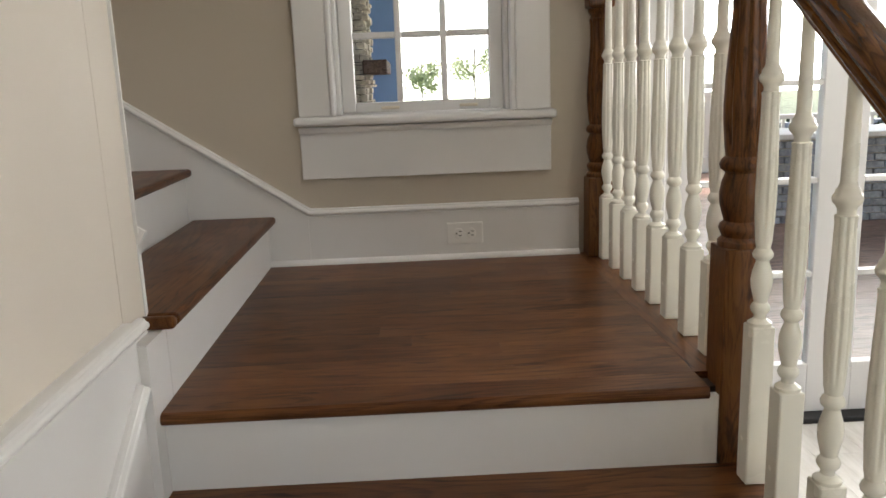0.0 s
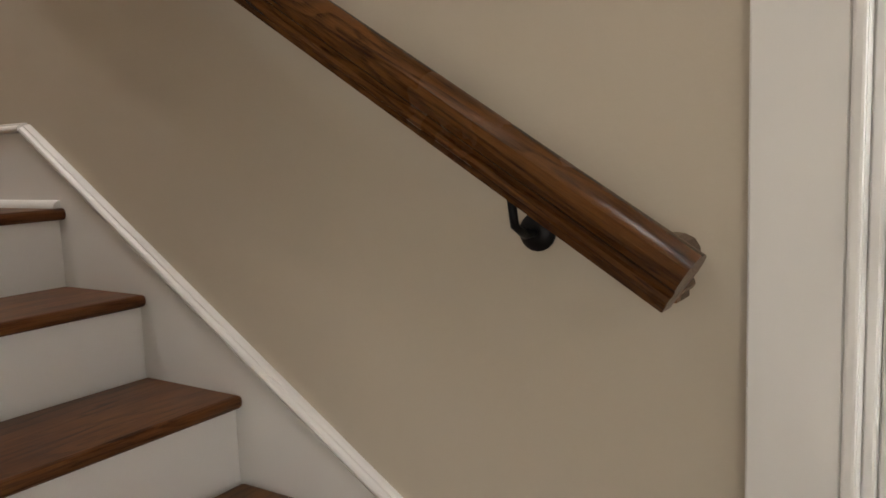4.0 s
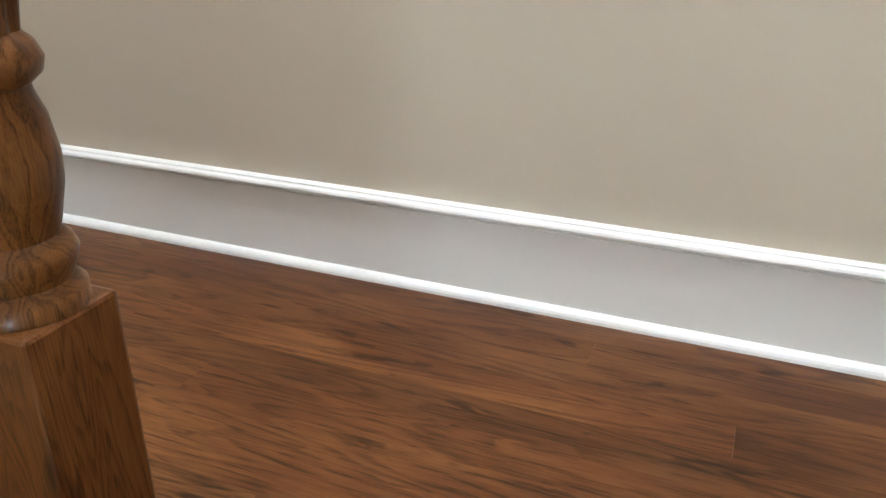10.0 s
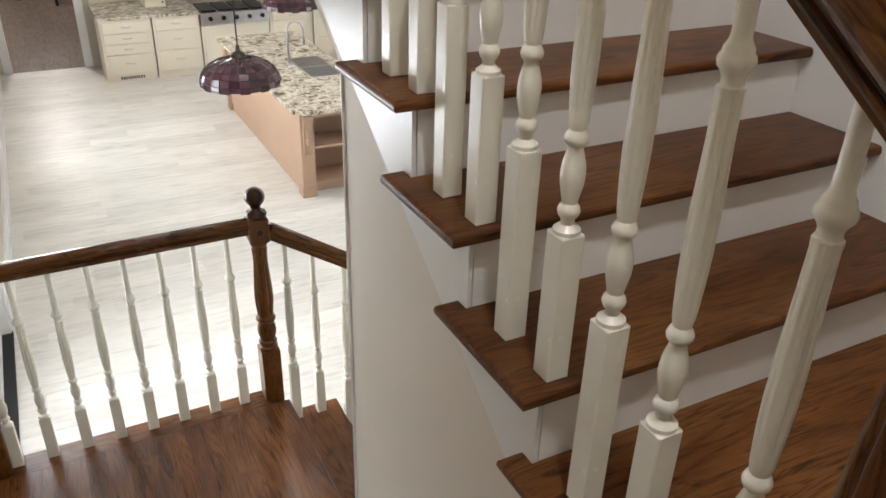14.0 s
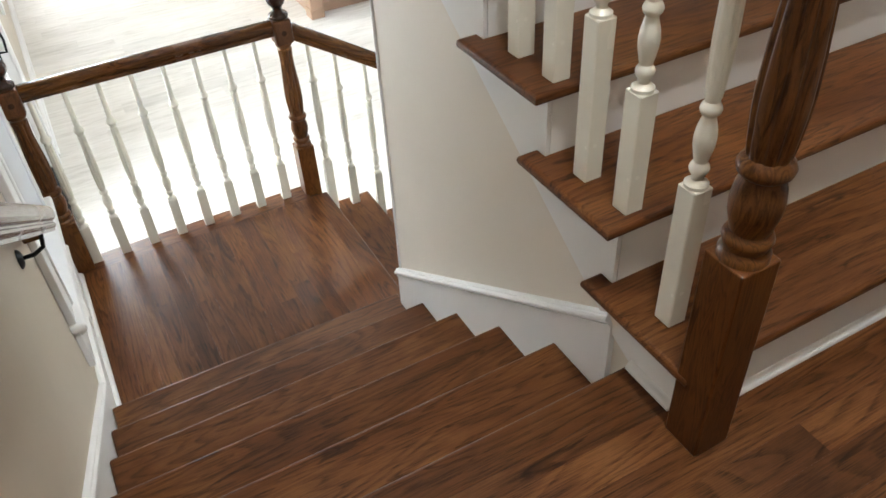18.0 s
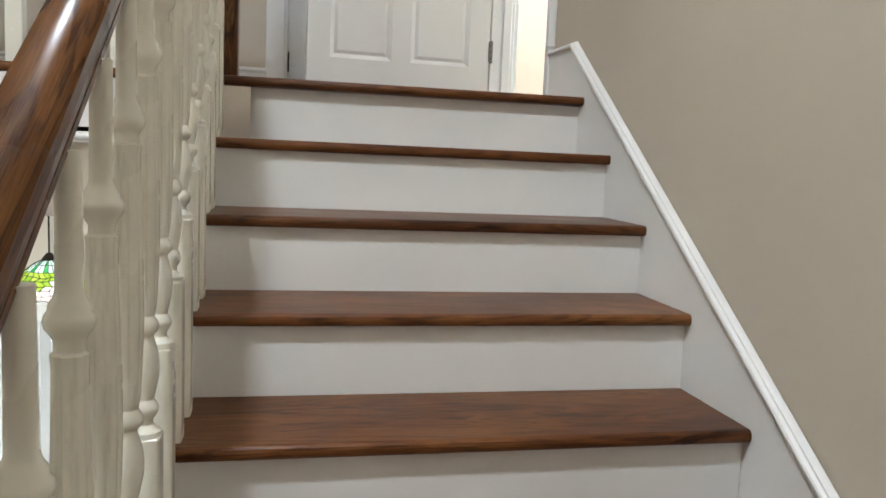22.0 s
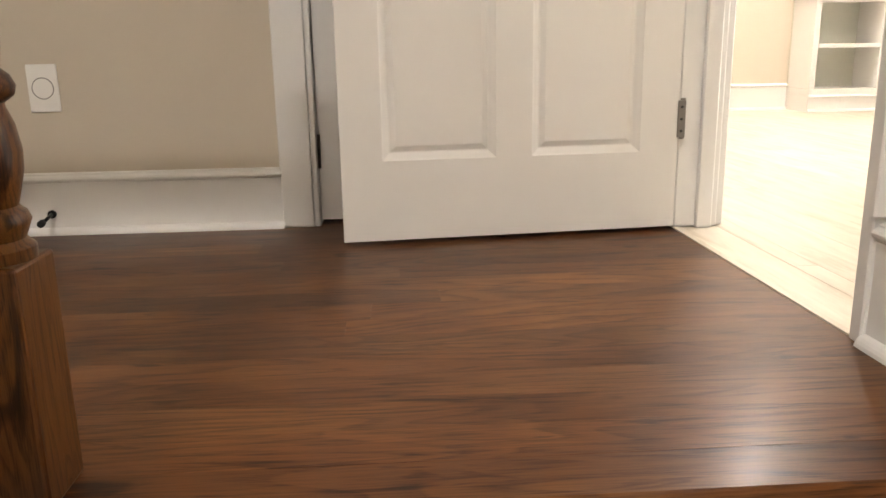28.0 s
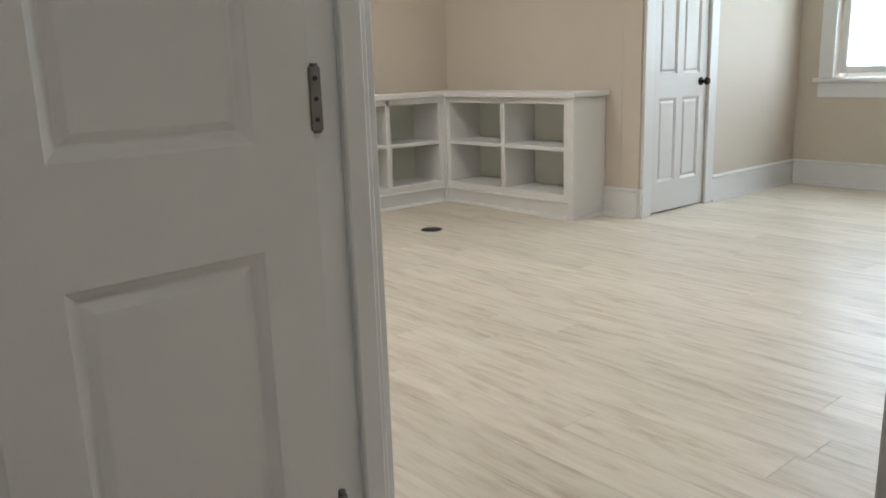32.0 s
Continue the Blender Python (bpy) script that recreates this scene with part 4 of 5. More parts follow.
casing("trim_door_closet", "white casing round the closed landing door", (
    ("casing", (1.858, -0.148, LAND_D, XE, -0.065, 4.78)), ("casing", (1.858, -1.05, LAND_D, XE, -0.967, 4.78)), ("casing", (1.858, -1.05, 4.782, XE, -0.065, 4.87)),
    ("jamb", (1.862, -0.163, LAND_D, 2.0, -0.149, 4.76)), ("jamb", (1.862, -0.966, LAND_D, 2.0, -0.957, 4.76)), ("stop", (1.935, -0.955, 4.742, 2.0, -0.164, 4.76))))
casing("trim_doorway", "white moulded casing and jamb of the open doorway", (
    ("jamb", (1.722, -1.19, LAND_D, 1.745, -1.078, 4.76)), ("jamb", (0.89, -1.19, LAND_D, 0.906, -1.078, 4.76)), ("head_jamb", (0.907, -1.19, 4.738, 1.721, -1.078, 4.76)),
    ("casing", (1.738, -1.088, LAND_D, 1.83, -1.066, 4.78)), ("casing", (0.81, -1.088, 4.762, 1.83, -1.066, 4.86)),
    ("casing", (1.735, -1.211, LAND_D, 1.83, -1.191, 4.78)), ("casing", (0.81, -1.211, LAND_D, 0.90, -1.191, 4.78)), ("stop", (1.704, -1.17, LAND_D, 1.721, -1.13, 4.738))))
structure("floor_doorway", box(0.892, -1.1765, 2.6, 1.743, -1.0885, LAND_D - 0.008), M_SUBL, "pale subfloor in the doorway")
structure("trim_threshold", box(0.907, -1.0885, LAND_D - 0.006, 1.721, -1.0745, LAND_D + 0.002), M_VINYL, "thin pale strip where the two floors meet")
casing("trim_wall_end", "white casing board beside the doorway", (("casing", (0.875, -1.089, LAND_D, 0.906, -1.066, 4.76)), ("back_band", (0.862, -1.089, LAND_D + 0.20, 0.874, -1.058, 4.76))))


sp = thing("strike_plate", "dark bronze strike plate on the white jamb", "strike plate", (0.907, -1.14, 3.58))
part("plate", box(0.9062, -1.165, 3.55, 0.9085, -1.135, 3.61, 0.0008, 1), M_BRONZE, sp)
part("latch_hole", box(0.9086, -1.158, 3.565, 0.9092, -1.142, 3.595), M_SLOT, sp)


# ---- outlets, plates, stops ----
def outlet(lab, m, tall=True, dark=False):
    """A duplex outlet with its plate; it faces +y before it is turned."""
    t = thing("outlet", lab, "outlet", local=True)
    w, h = 0.070, 0.115
    part("plate", box(-w / 2, 0, -h / 2, w / 2, 0.006, h / 2, 0.0025, 2), M_PLATE, t)
    for s in (-1, 1):
        f = part("socket", lathe([(0.0175, 0), (0.0175, 0.0025), (0.016, 0.0032)], 18), M_PLATE, t)
        f.data.transform(Matrix.Translation((0, 0.0055, s * 0.0195)) @ Matrix.Diagonal((1, 1, 0.82, 1)) @ Matrix.Rotation(radians(-90), 4, "X"))
        for x in (-0.0065, 0.0065):
            part("slot", box(x - 0.0012, 0.0085, s * 0.0195, x + 0.0012, 0.0092, s * 0.0195 + 0.009), M_SLOT, t)
        part("slot", box(-0.0025, 0.0085, s * 0.0195 - 0.010, 0.0025, 0.0092, s * 0.0195 - 0.005), M_SLOT, t)
    part("screw", lathe([(0.003, 0), (0.003, 0.001), (0.001, 0.0014)], 8), M_PLATE, t).data.transform(Matrix.Translation((0, 0.006, 0)) @ Matrix.Rotation(radians(-90), 4, "X"))
    t.matrix_world = m
    return t


outlet("white duplex outlet set sideways in the baseboard", pose(0.679, 1.252, 0.092, 0, 90, 0) @ pose(0, 0, 0, 0, 0, 180) @ Matrix.Scale(1.12, 4))
outlet("white duplex outlet on the beige landing wall", pose(XW, 1.060, 1.450, 0, 0, -90))
nl = thing("night_light_plate", "white plate with a round plug-in night light", "night light", local=True)
part("plate", box(-0.038, 0, -0.06, 0.038, 0.007, 0.06, 0.003, 2), M_PLATE, nl)
part("lens", lathe([(0.026, 0), (0.026, 0.0012), (0.02, 0.002), (0.004, 0.002)], 20), M_PLATE, nl).data.transform(Matrix.Translation((0, 0.0065, 0.0)) @ Matrix.Rotation(radians(-90), 4, "X"))
part("ring", lathe([(0.0275, 0), (0.0275, 0.0016), (0.0265, 0.0016)], 20), M_NICKEL, nl, "grey rim").data.transform(Matrix.Translation((0, 0.0062, 0.0)) @ Matrix.Rotation(radians(-90), 4, "X"))
nl.matrix_world = pose(XE, 0.515, 3.076, 0, 0, 90)
ds = thing("door_stop", "black rod door stop on the baseboard", "door stop", (1.864, 0.53, LAND_D + 0.05))
part("rod", tube([(1.864, 0.53, LAND_D + 0.055), (1.80, 0.53, LAND_D + 0.045)], 0.0045), M_IRON, ds)
part("base", tube([(1.864, 0.53, LAND_D + 0.055), (1.856, 0.53, LAND_D + 0.054)], 0.011), M_IRON, ds)
part("tip", tube([(1.80, 0.53, LAND_D + 0.045), (1.785, 0.53, LAND_D + 0.0425)], 0.009), M_RUBBER, ds)


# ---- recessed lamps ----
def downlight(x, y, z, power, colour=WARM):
    t = thing("recessed_light", "white round recessed ceiling light, lit, placed out of view", "ceiling light", (x, y, z), "ceiling lights", local=True)
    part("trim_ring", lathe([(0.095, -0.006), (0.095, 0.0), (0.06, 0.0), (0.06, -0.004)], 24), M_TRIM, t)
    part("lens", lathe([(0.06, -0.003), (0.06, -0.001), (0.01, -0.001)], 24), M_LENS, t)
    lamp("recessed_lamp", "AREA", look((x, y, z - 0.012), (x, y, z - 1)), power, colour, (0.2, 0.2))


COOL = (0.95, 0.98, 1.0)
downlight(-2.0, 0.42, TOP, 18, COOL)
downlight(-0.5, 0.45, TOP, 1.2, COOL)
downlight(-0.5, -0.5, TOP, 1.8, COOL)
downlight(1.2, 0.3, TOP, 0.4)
# unseen lights added to brighten the playroom, the kitchen and the study
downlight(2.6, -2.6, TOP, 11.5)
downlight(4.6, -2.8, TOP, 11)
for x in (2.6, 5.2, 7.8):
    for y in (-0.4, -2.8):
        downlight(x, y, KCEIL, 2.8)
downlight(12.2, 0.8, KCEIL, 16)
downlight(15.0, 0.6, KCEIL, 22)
# ---- playroom ----
# grey-green holds the shade inside the shelves, put into the back's colour
M_BACK = paint("shaded_shelf_paint", (0.66, 0.665, 0.59), 0.6, 90, 0.08, 0.03)


def low_shelf(lab, origin, length, bays, depth=0.32, height=0.82, turn=0):
    """Open two-tier shelf unit; its front runs along +x at y=0, its back is at +depth."""
    t = thing("low_bookshelf", lab, "bookshelf", local=True)
    z0, z1 = 0.16, height - 0.035
    part("plinth", box(0, 0.004, 0, length, depth, z0 - 0.045), M_TRIM, t)
    part("plinth_cap", sweep([(0, 0), (0.012, 0.0), (0.012, 0.006), (0.0, 0.022)], (0, 0.004, z0 - 0.06), (length, 0.004, z0 - 0.06)), M_TRIM, t)
    part("shoe_moulding", sweep(SHOE, (0, 0.004, 0), (length, 0.004, 0)), M_TRIM, t)
    part("bottom", box(0, 0, z0 - 0.044, length, depth, z0, 0.003, 1), M_TRIM, t)
    part("back", box(0, depth - 0.012, z0 + 0.001, length, depth, z1), M_BACK, t, "back board with the shelf's shade in its grey-green colour")
    part("top", box(-0.02, -0.03, z1, length + 0.0, depth, height, 0.006, 2), M_TRIM, t, "white shelf top with a rounded edge")
    part("front_rail", box(0.035, 0, z1 - 0.04, length - 0.035, 0.02, z1 - 0.001), M_TRIM, t)
    for k in range(bays + 1):
        x = (length - 0.04) * k / bays
        part("upright", box(x, 0, z0 + 0.001, x + 0.04, depth - 0.013, z1 - 0.001, 0.002, 1), M_TRIM, t)
    for k in range(bays):
        a, b = (length - 0.04) * k / bays + 0.04, (length - 0.04) * (k + 1) / bays
        part("shelf", box(a, 0.002, 0.44, b, depth - 0.013, 0.468, 0.002, 1), M_TRIM, t)
    t.matrix_world = pose(*origin, 0, 0, turn)
    return t


low_shelf("white built-in low bookshelf with empty bays along the wall", (5.25, -3.30, LAND_D), 1.02, 2, turn=-90)
low_shelf("white built-in low bookshelf meeting the other in the corner", (5.23, -4.335, LAND_D), 1.20, 2, turn=180)
end = thing("shelf_end", "white end panel of the low bookshelf", "bookshelf panel", (4.0, -4.5, LAND_D))
part("panel", box(3.985, -4.654, LAND_D, 4.028, -4.328, LAND_D + 0.784, 0.003, 1), M_TRIM, end)
part("top", box(3.955, -4.655, LAND_D + 0.785, 4.029, -4.30, LAND_D + 0.82, 0.005, 2), M_TRIM, end)
part("shoe_moulding", sweep(SHOE, (3.985, -4.327, LAND_D), (3.985, -4.655, LAND_D)), M_TRIM, end)
corner_post = thing("shelf_corner", "white corner filler between the shelves", "bookshelf panel", (5.33, -4.4, LAND_D))
part("post", box(5.232, -4.654, LAND_D, 5.578, -4.322, LAND_D + 0.784), M_TRIM, corner_post)
part("top", box(5.231, -4.655, LAND_D + 0.785, 5.578, -4.305, LAND_D + 0.82, 0.005, 2), M_TRIM, corner_post)
cl = panel_door("white narrow six-panel closet door", 0.63, pose(3.737, -4.773, LAND_D + 0.012, 0, 0, -90), stile=0.085, mid=0.07)
kb = part("door_knob", lathe([(0.028, 0.0), (0.028, 0.006), (0.011, 0.012), (0.011, 0.03), (0.024, 0.042), (0.026, 0.055), (0.02, 0.064), (0.004, 0.068)], 18), M_BRONZE, cl, "dark bronze knob")
kb.data.transform(Matrix.Translation((0.56, -0.0175, 0.84)) @ Matrix.Rotation(radians(90), 4, "X"))
casing("trim_closet", "white casing of the playroom closet door", (
    ("casing", (3.698, -4.77, LAND_D, 3.72, -4.675, 4.76)), ("casing", (3.698, -5.505, LAND_D, 3.72, -5.41, 4.76)), ("casing", (3.698, -5.505, 4.762, 3.72, -4.675, 4.85))))
baseboard((3.72, -4.66, LAND_D), (3.72, -4.674, LAND_D), 0.19, True, "short white baseboard beside the closet")
baseboard((3.72, -5.506, LAND_D), (3.72, -6.72, LAND_D), 0.19, True, "white baseboard past the closet")
baseboard((3.984, -4.66, LAND_D), (3.722, -4.66, LAND_D), 0.19, True, "white baseboard between shelf and closet")
baseboard((3.72, -6.72, LAND_D), (-0.6, -6.72, LAND_D), 0.19, True, "white baseboard below the window")
baseboard((5.58, -1.191, LAND_D), (5.58, -3.298, LAND_D), 0.19, True, "white baseboard before the shelves")
pw = tagged(new("window_5"), "bright white-cased window of the upstairs room", "window", "", "structure")
sash(pw, 1.22, 2.32, 3.56, 4.88, -6.82, -6.78, 3, 2, 0.05, 0.05, 0.05)
sash(pw, 2.34, 3.43, 3.56, 4.88, -6.82, -6.78, 3, 2, 0.05, 0.05, 0.05)
for a, b in ((1.10, 1.20), (3.44, 3.55)):
    part("casing", box(a, -6.72, 3.53, b, -6.696, 4.9, 0.003, 1), M_TRIM, pw)
part("casing", box(1.10, -6.72, 4.902, 3.55, -6.696, 5.0, 0.003, 1), M_TRIM, pw)
part("stool", box(1.06, -6.78, 3.495, 3.58, -6.66, 3.528, 0.008, 2), M_TRIM, pw)
part("apron", box(1.10, -6.72, 3.38, 3.55, -6.697, 3.493, 0.003, 1), M_TRIM, pw)
reg = thing("floor_register", "round dark floor outlet cover in the pale planks", "floor outlet", (4.47, -3.54, LAND_D), local=True)
part("cover", lathe([(0.066, 0.0), (0.066, 0.003), (0.058, 0.006), (0.01, 0.006)], 28), M_BRONZE, reg)
part("rim", lathe([(0.072, 0.0), (0.072, 0.002), (0.066, 0.0035)], 28), M_STEEL, reg)

# ---- kitchen ----
isl = thing("kitchen_island", "tan painted island with carved corner posts and open shelves", "kitchen island", (6.2, -1.6, GROUND))
IX0, IX1, IY0, IY1, IZ = 4.80, 7.75, -2.15, -1.28, 0.115
part("side_panel", box(IX0 + 0.12, IY1 - 0.045, GROUND + 0.09, IX1 - 0.1, IY1 - 0.02, IZ), M_ISL, isl)
part("side_panel", box(IX0 + 0.12, IY0 + 0.02, GROUND + 0.09, IX1 - 0.1, IY0 + 0.045, IZ), M_ISL, isl)
part("end_panel", box(IX1 - 0.06, IY0 + 0.02, GROUND, IX1, IY1 - 0.02, IZ), M_ISL, isl)
part("plinth", box(IX0 + 0.1, IY0 + 0.03, GROUND, IX1 - 0.07, IY1 - 0.03, GROUND + 0.09), M_ISL, isl)
part("shelf_back", box(IX0 + 0.36, IY0 + 0.1, GROUND + 0.09, IX0 + 0.38, IY1 - 0.1, IZ - 0.002), M_ISL, isl)
for z in (GROUND + 0.105, GROUND + 0.47):
    part("shelf", box(IX0 + 0.015, IY0 + 0.13, z, IX0 + 0.36, IY1 - 0.13, z + 0.025, 0.002, 1), M_ISL, isl)
for y in (IY0 + 0.12, IY1 - 0.14):
    part("shelf_side", box(IX0 + 0.015, y, GROUND + 0.09, IX0 + 0.36, y + 0.02, IZ - 0.002), M_ISL, isl)
part("top_rail", box(IX0 + 0.005, IY0 + 0.14, IZ - 0.06, IX0 + 0.03, IY1 - 0.14, IZ - 0.002), M_ISL, isl)
for y in (IY0, IY1 - 0.12):
    p = part("corner_post", box(IX0 - 0.01, y, GROUND, IX0 + 0.11, y + 0.12, IZ - 0.002, 0.005, 1), M_ISL, isl)
    part("post_foot", box(IX0 - 0.025, y - 0.012, GROUND, IX0 + 0.12, y + 0.132, GROUND + 0.10, 0.006, 1), M_ISL, p)
    bm = prism([(IX0 - 0.075, IZ - 0.01), (IX0 - 0.075, IZ - 0.06), (IX0 - 0.055, IZ - 0.11), (IX0 - 0.05, IZ - 0.2), (IX0 - 0.04, IZ - 0.3), (IX0 - 0.045, IZ - 0.36), (IX0 - 0.02, IZ - 0.40), (IX0 - 0.009, IZ - 0.40), (IX0 - 0.009, IZ - 0.01)], 1, y + 0.02, y + 0.10)
    part("carved_corbel", bm, M_ISL, p, "carved acanthus corbel")
    for k in range(4):
        part("carved_leaf", lathe([(0.004, 0), (0.020, 0.02), (0.024, 0.05), (0.014, 0.08), (0.003, 0.095)], 10, at=(IX0 - 0.055 + 0.005 * k, y + 0.06, IZ - 0.13 - 0.085 * k)), M_ISL, p)
part("corner_post", box(IX1 - 0.11, IY1 - 0.10, GROUND, IX1 + 0.015, IY1 + 0.01, IZ - 0.002, 0.005, 1), M_ISL, isl)
ct = thing("countertop", "cream and brown speckled granite island top", "countertop", (6.2, -1.6, IZ))
clip = 0.10
part("slab", prism([(IX0 - 0.08 + clip, IY0 - 0.05), (IX1 + 0.06, IY0 - 0.05), (IX1 + 0.06, IY1 + 0.06), (IX0 - 0.08 + clip, IY1 + 0.06), (IX0 - 0.08, IY1 + 0.06 - clip), (IX0 - 0.08, IY0 - 0.05 + clip)], 2, IZ, IZ + 0.035), M_GRANITE, ct)
sk = thing("kitchen_sink", "double stainless steel sink in the island", "sink", (6.2, -1.9, IZ))
part("rim", box(5.75, -2.08, IZ + 0.035, 6.55, -1.72, IZ + 0.038, 0.001, 1), M_STEEL, sk)
# flat plates; the bowls' inner shade is put into the darker steel
for a, b in ((5.77, 6.13), (6.16, 6.53)):
    part("bowl", box(a, -2.06, IZ + 0.0385, b, -1.74, IZ + 0.0395), plain("shaded_steel", (0.25, 0.25, 0.255), 0.35, 0.9) if a < 6 else bpy.data.materials["shaded_steel"], sk, "flat plate in dark steel for a shaded bowl")
fc = thing("faucet", "chrome spring-neck kitchen faucet on the island", "faucet", (6.2, -1.65, IZ + 0.035))
part("spout", tube([(6.3, -1.66, IZ + 0.035), (6.3, -1.66, IZ + 0.40)] + [(6.3, -1.66 - 0.09 + 0.09 * math.cos(a), IZ + 0.40 + 0.09 * math.sin(a)) for a in [math.pi * k / 8 for k in range(1, 9)]] + [(6.3, -1.84, IZ + 0.25)], 0.011), M_STEEL, fc)
part("base", lathe([(0.028, 0), (0.028, 0.02), (0.016, 0.03)], 14, at=(6.3, -1.66, IZ + 0.035)), M_STEEL, fc)


def cabinet(y0, y1, rows, x=9.35, top=0.11, lab="cream base cabinet with drawers", group="kitchen cabinets"):
    t = thing("base_cabinet", lab, "cabinet", (x + 0.3, (y0 + y1) / 2, GROUND), group)
    part("body", box(x, y0, GROUND + 0.09, x + 0.62, y1, top), M_CAB, t)
    part("toe_kick", box(x + 0.05, y0, GROUND, x + 0.6, y1, GROUND + 0.09), M_CAB, t)
    z = top - 0.03
    for h in rows:
        dr = part("drawer_front" if h < 0.5 else "door", box(x - 0.018, y0 + 0.03, z - h + 0.008, x - 0.001, y1 - 0.03, z, 0.004, 1), M_CAB, t)
        part("panel", box(x - 0.0215, y0 + 0.075, z - h + 0.045, x - 0.0185, y1 - 0.075, z - 0.04, 0.0015, 1), M_CAB, dr) if h > 0.2 else None
        ym, zm = (y0 + y1) / 2, z - h * 0.42
        part("handle", tube([(x - 0.018, ym - 0.05, zm), (x - 0.045, ym - 0.045, zm - 0.004), (x - 0.045, ym + 0.045, zm - 0.004), (x - 0.018, ym + 0.05, zm)], 0.005, 8), M_STEEL, dr, "thin metal pull")
        z -= h
    return t


cabinet(-0.70, -0.05, (0.15, 0.14, 0.14, 0.26))
cabinet(-1.33, -0.72, (0.15, 0.27, 0.27), lab="cream base cabinet with three wide drawers")
cabinet(-2.30, -1.35, (0.69,), top=-0.04, lab="cream cabinet under the range top")
cabinet(-2.95, -2.32, (0.15, 0.54), lab="cream base cabinet with drawer and door")
cabinet(-3.70, -2.97, (0.15, 0.27, 0.27), lab="cream base cabinet with wide drawers")
cabinet(-4.60, -3.72, (0.15, 0.54), lab="cream base cabinet at the wall's end")
rg = thing("range_top", "stainless gas range top with five knobs", "range", (9.6, -1.83, -0.04))
part("body", box(9.30, -2.30, -0.039, 9.97, -1.35, 0.125, 0.004, 1), M_STEEL, rg)
for k in range(5):
    part("knob", lathe([(0.03, 0), (0.03, 0.025), (0.024, 0.03), (0.004, 0.031)], 16), M_IRON, rg).data.transform(Matrix.Translation((9.30, -2.2 + 0.18 * k, 0.05)) @ Matrix.Rotation(radians(-90), 4, "Y"))
for k in range(4):
    part("grate", box(9.36, -2.27 + 0.23 * k, 0.126, 9.92, -2.07 + 0.23 * k, 0.15, 0.004, 1), M_IRON, rg, "black cast grate")
wt = thing("countertop", "speckled granite worktop along the kitchen wall", "countertop", (9.6, -1, 0.11))
part("slab", box(9.31, -1.345, 0.111, 10.34, -0.03, 0.15, 0.004, 1), M_GRANITE, wt)
part("slab", box(9.31, -4.65, 0.111, 10.34, -2.305, 0.15, 0.004, 1), M_GRANITE, wt)
part("backsplash", box(10.30, -2.75, 0.151, 10.345, -1.02, 1.6), M_GRANITE, wt)


def wall_cabinet(y0, y1, z0, z1, x=10.0, doors=2, lab="cream wall cabinet with small dark knobs"):
    t = thing("wall_cabinet", lab, "cabinet", (x + 0.17, (y0 + y1) / 2, z0), "kitchen cabinets")
    part("body", box(x, y0, z0, 10.349, y1, z1), M_CAB, t)
    w = (y1 - y0) / doors
    for k in range(doors):
        a, b = y0 + w * k + 0.012, y0 + w * (k + 1) - 0.012
        d = part("door", box(x - 0.018, a, z0 + 0.02, x - 0.001, b, z1 - 0.02, 0.004, 1), M_CAB, t)
        part("panel", box(x - 0.0215, a + 0.055, z0 + 0.08, x - 0.0185, b - 0.055, z1 - 0.08, 0.0015, 1), M_CAB, d)
        yk = (b - 0.03) if (k == 0 and doors > 1) else (a + 0.03)
        part("knob", lathe([(0.006, 0), (0.006, 0.012), (0.014, 0.02), (0.012, 0.028), (0.002, 0.03)], 10), M_IRON, d, "small dark knob").data.transform(Matrix.Translation((x - 0.018, yk, z0 + 0.07)) @ Matrix.Rotation(radians(-90), 4, "Y"))
    return t


wall_cabinet(-0.70, -0.05, 0.66, 1.6)
wall_cabinet(-0.99, -0.72, 0.152, 1.6, 9.80, 1, "tall narrow cream cabinet standing on the worktop")
wall_cabinet(-3.05, -2.78, 0.152, 1.6, 9.80, 1, "tall narrow cream cabinet standing on the worktop")
wall_cabinet(-4.60, -3.08, 0.66, 1.6)
for a, b in ((-0.70, -0.05), (-4.60, -3.08)):
    structure("trim_backpanel", box(10.335, a, 0.152, 10.349, b, 0.658), M_CAB, "cream panel behind the worktop")
outlet("white outlet on the cream panel over the worktop", pose(10.334, -0.45, 0.40, 0, 0, 90))
gr = thing("floor_vent", "dark slotted vent in the cabinet plinth", "vent", (9.39, -0.37, GROUND + 0.045))
part("frame", box(9.396, -0.55, GROUND + 0.015, 9.399, -0.2, GROUND + 0.075), M_CAB, gr)
for k in range(10):
    part("slot", box(9.3935, -0.53 + 0.032 * k, GROUND + 0.025, 9.3958, -0.51 + 0.032 * k, GROUND + 0.065), M_SLOT, gr)
casing("trim_kitchen_doorway", "white casing of the kitchen doorway", (
    ("casing", (10.325, 1.08, GROUND, 10.349, 1.19, 1.42)), ("casing", (10.325, 0.04, GROUND, 10.349, 0.15, 1.42)), ("casing", (10.325, 0.04, 1.422, 10.349, 1.19, 1.53))))
M_LACQUER = plain("black_lacquer", (0.010, 0.010, 0.011), 0.18, 0.0, 0.05)
M_BRASS = plain("brass", (0.62, 0.45, 0.20), 0.25, 0.9)
pn = thing("grand_piano", "black lacquered grand piano standing on the dark floor past the doorway", "piano", (15.9, 0.2, GROUND))
tail = arc(16.55, 0.60, 0.38, 110, -20, 10) + [(16.55, 0.0), (16.15, -0.35), (15.95, -0.56)]
part("case", prism([(15.72, -0.58), (15.72, 0.98)] + tail, 2, GROUND + 0.64, GROUND + 0.96), M_LACQUER, pn)
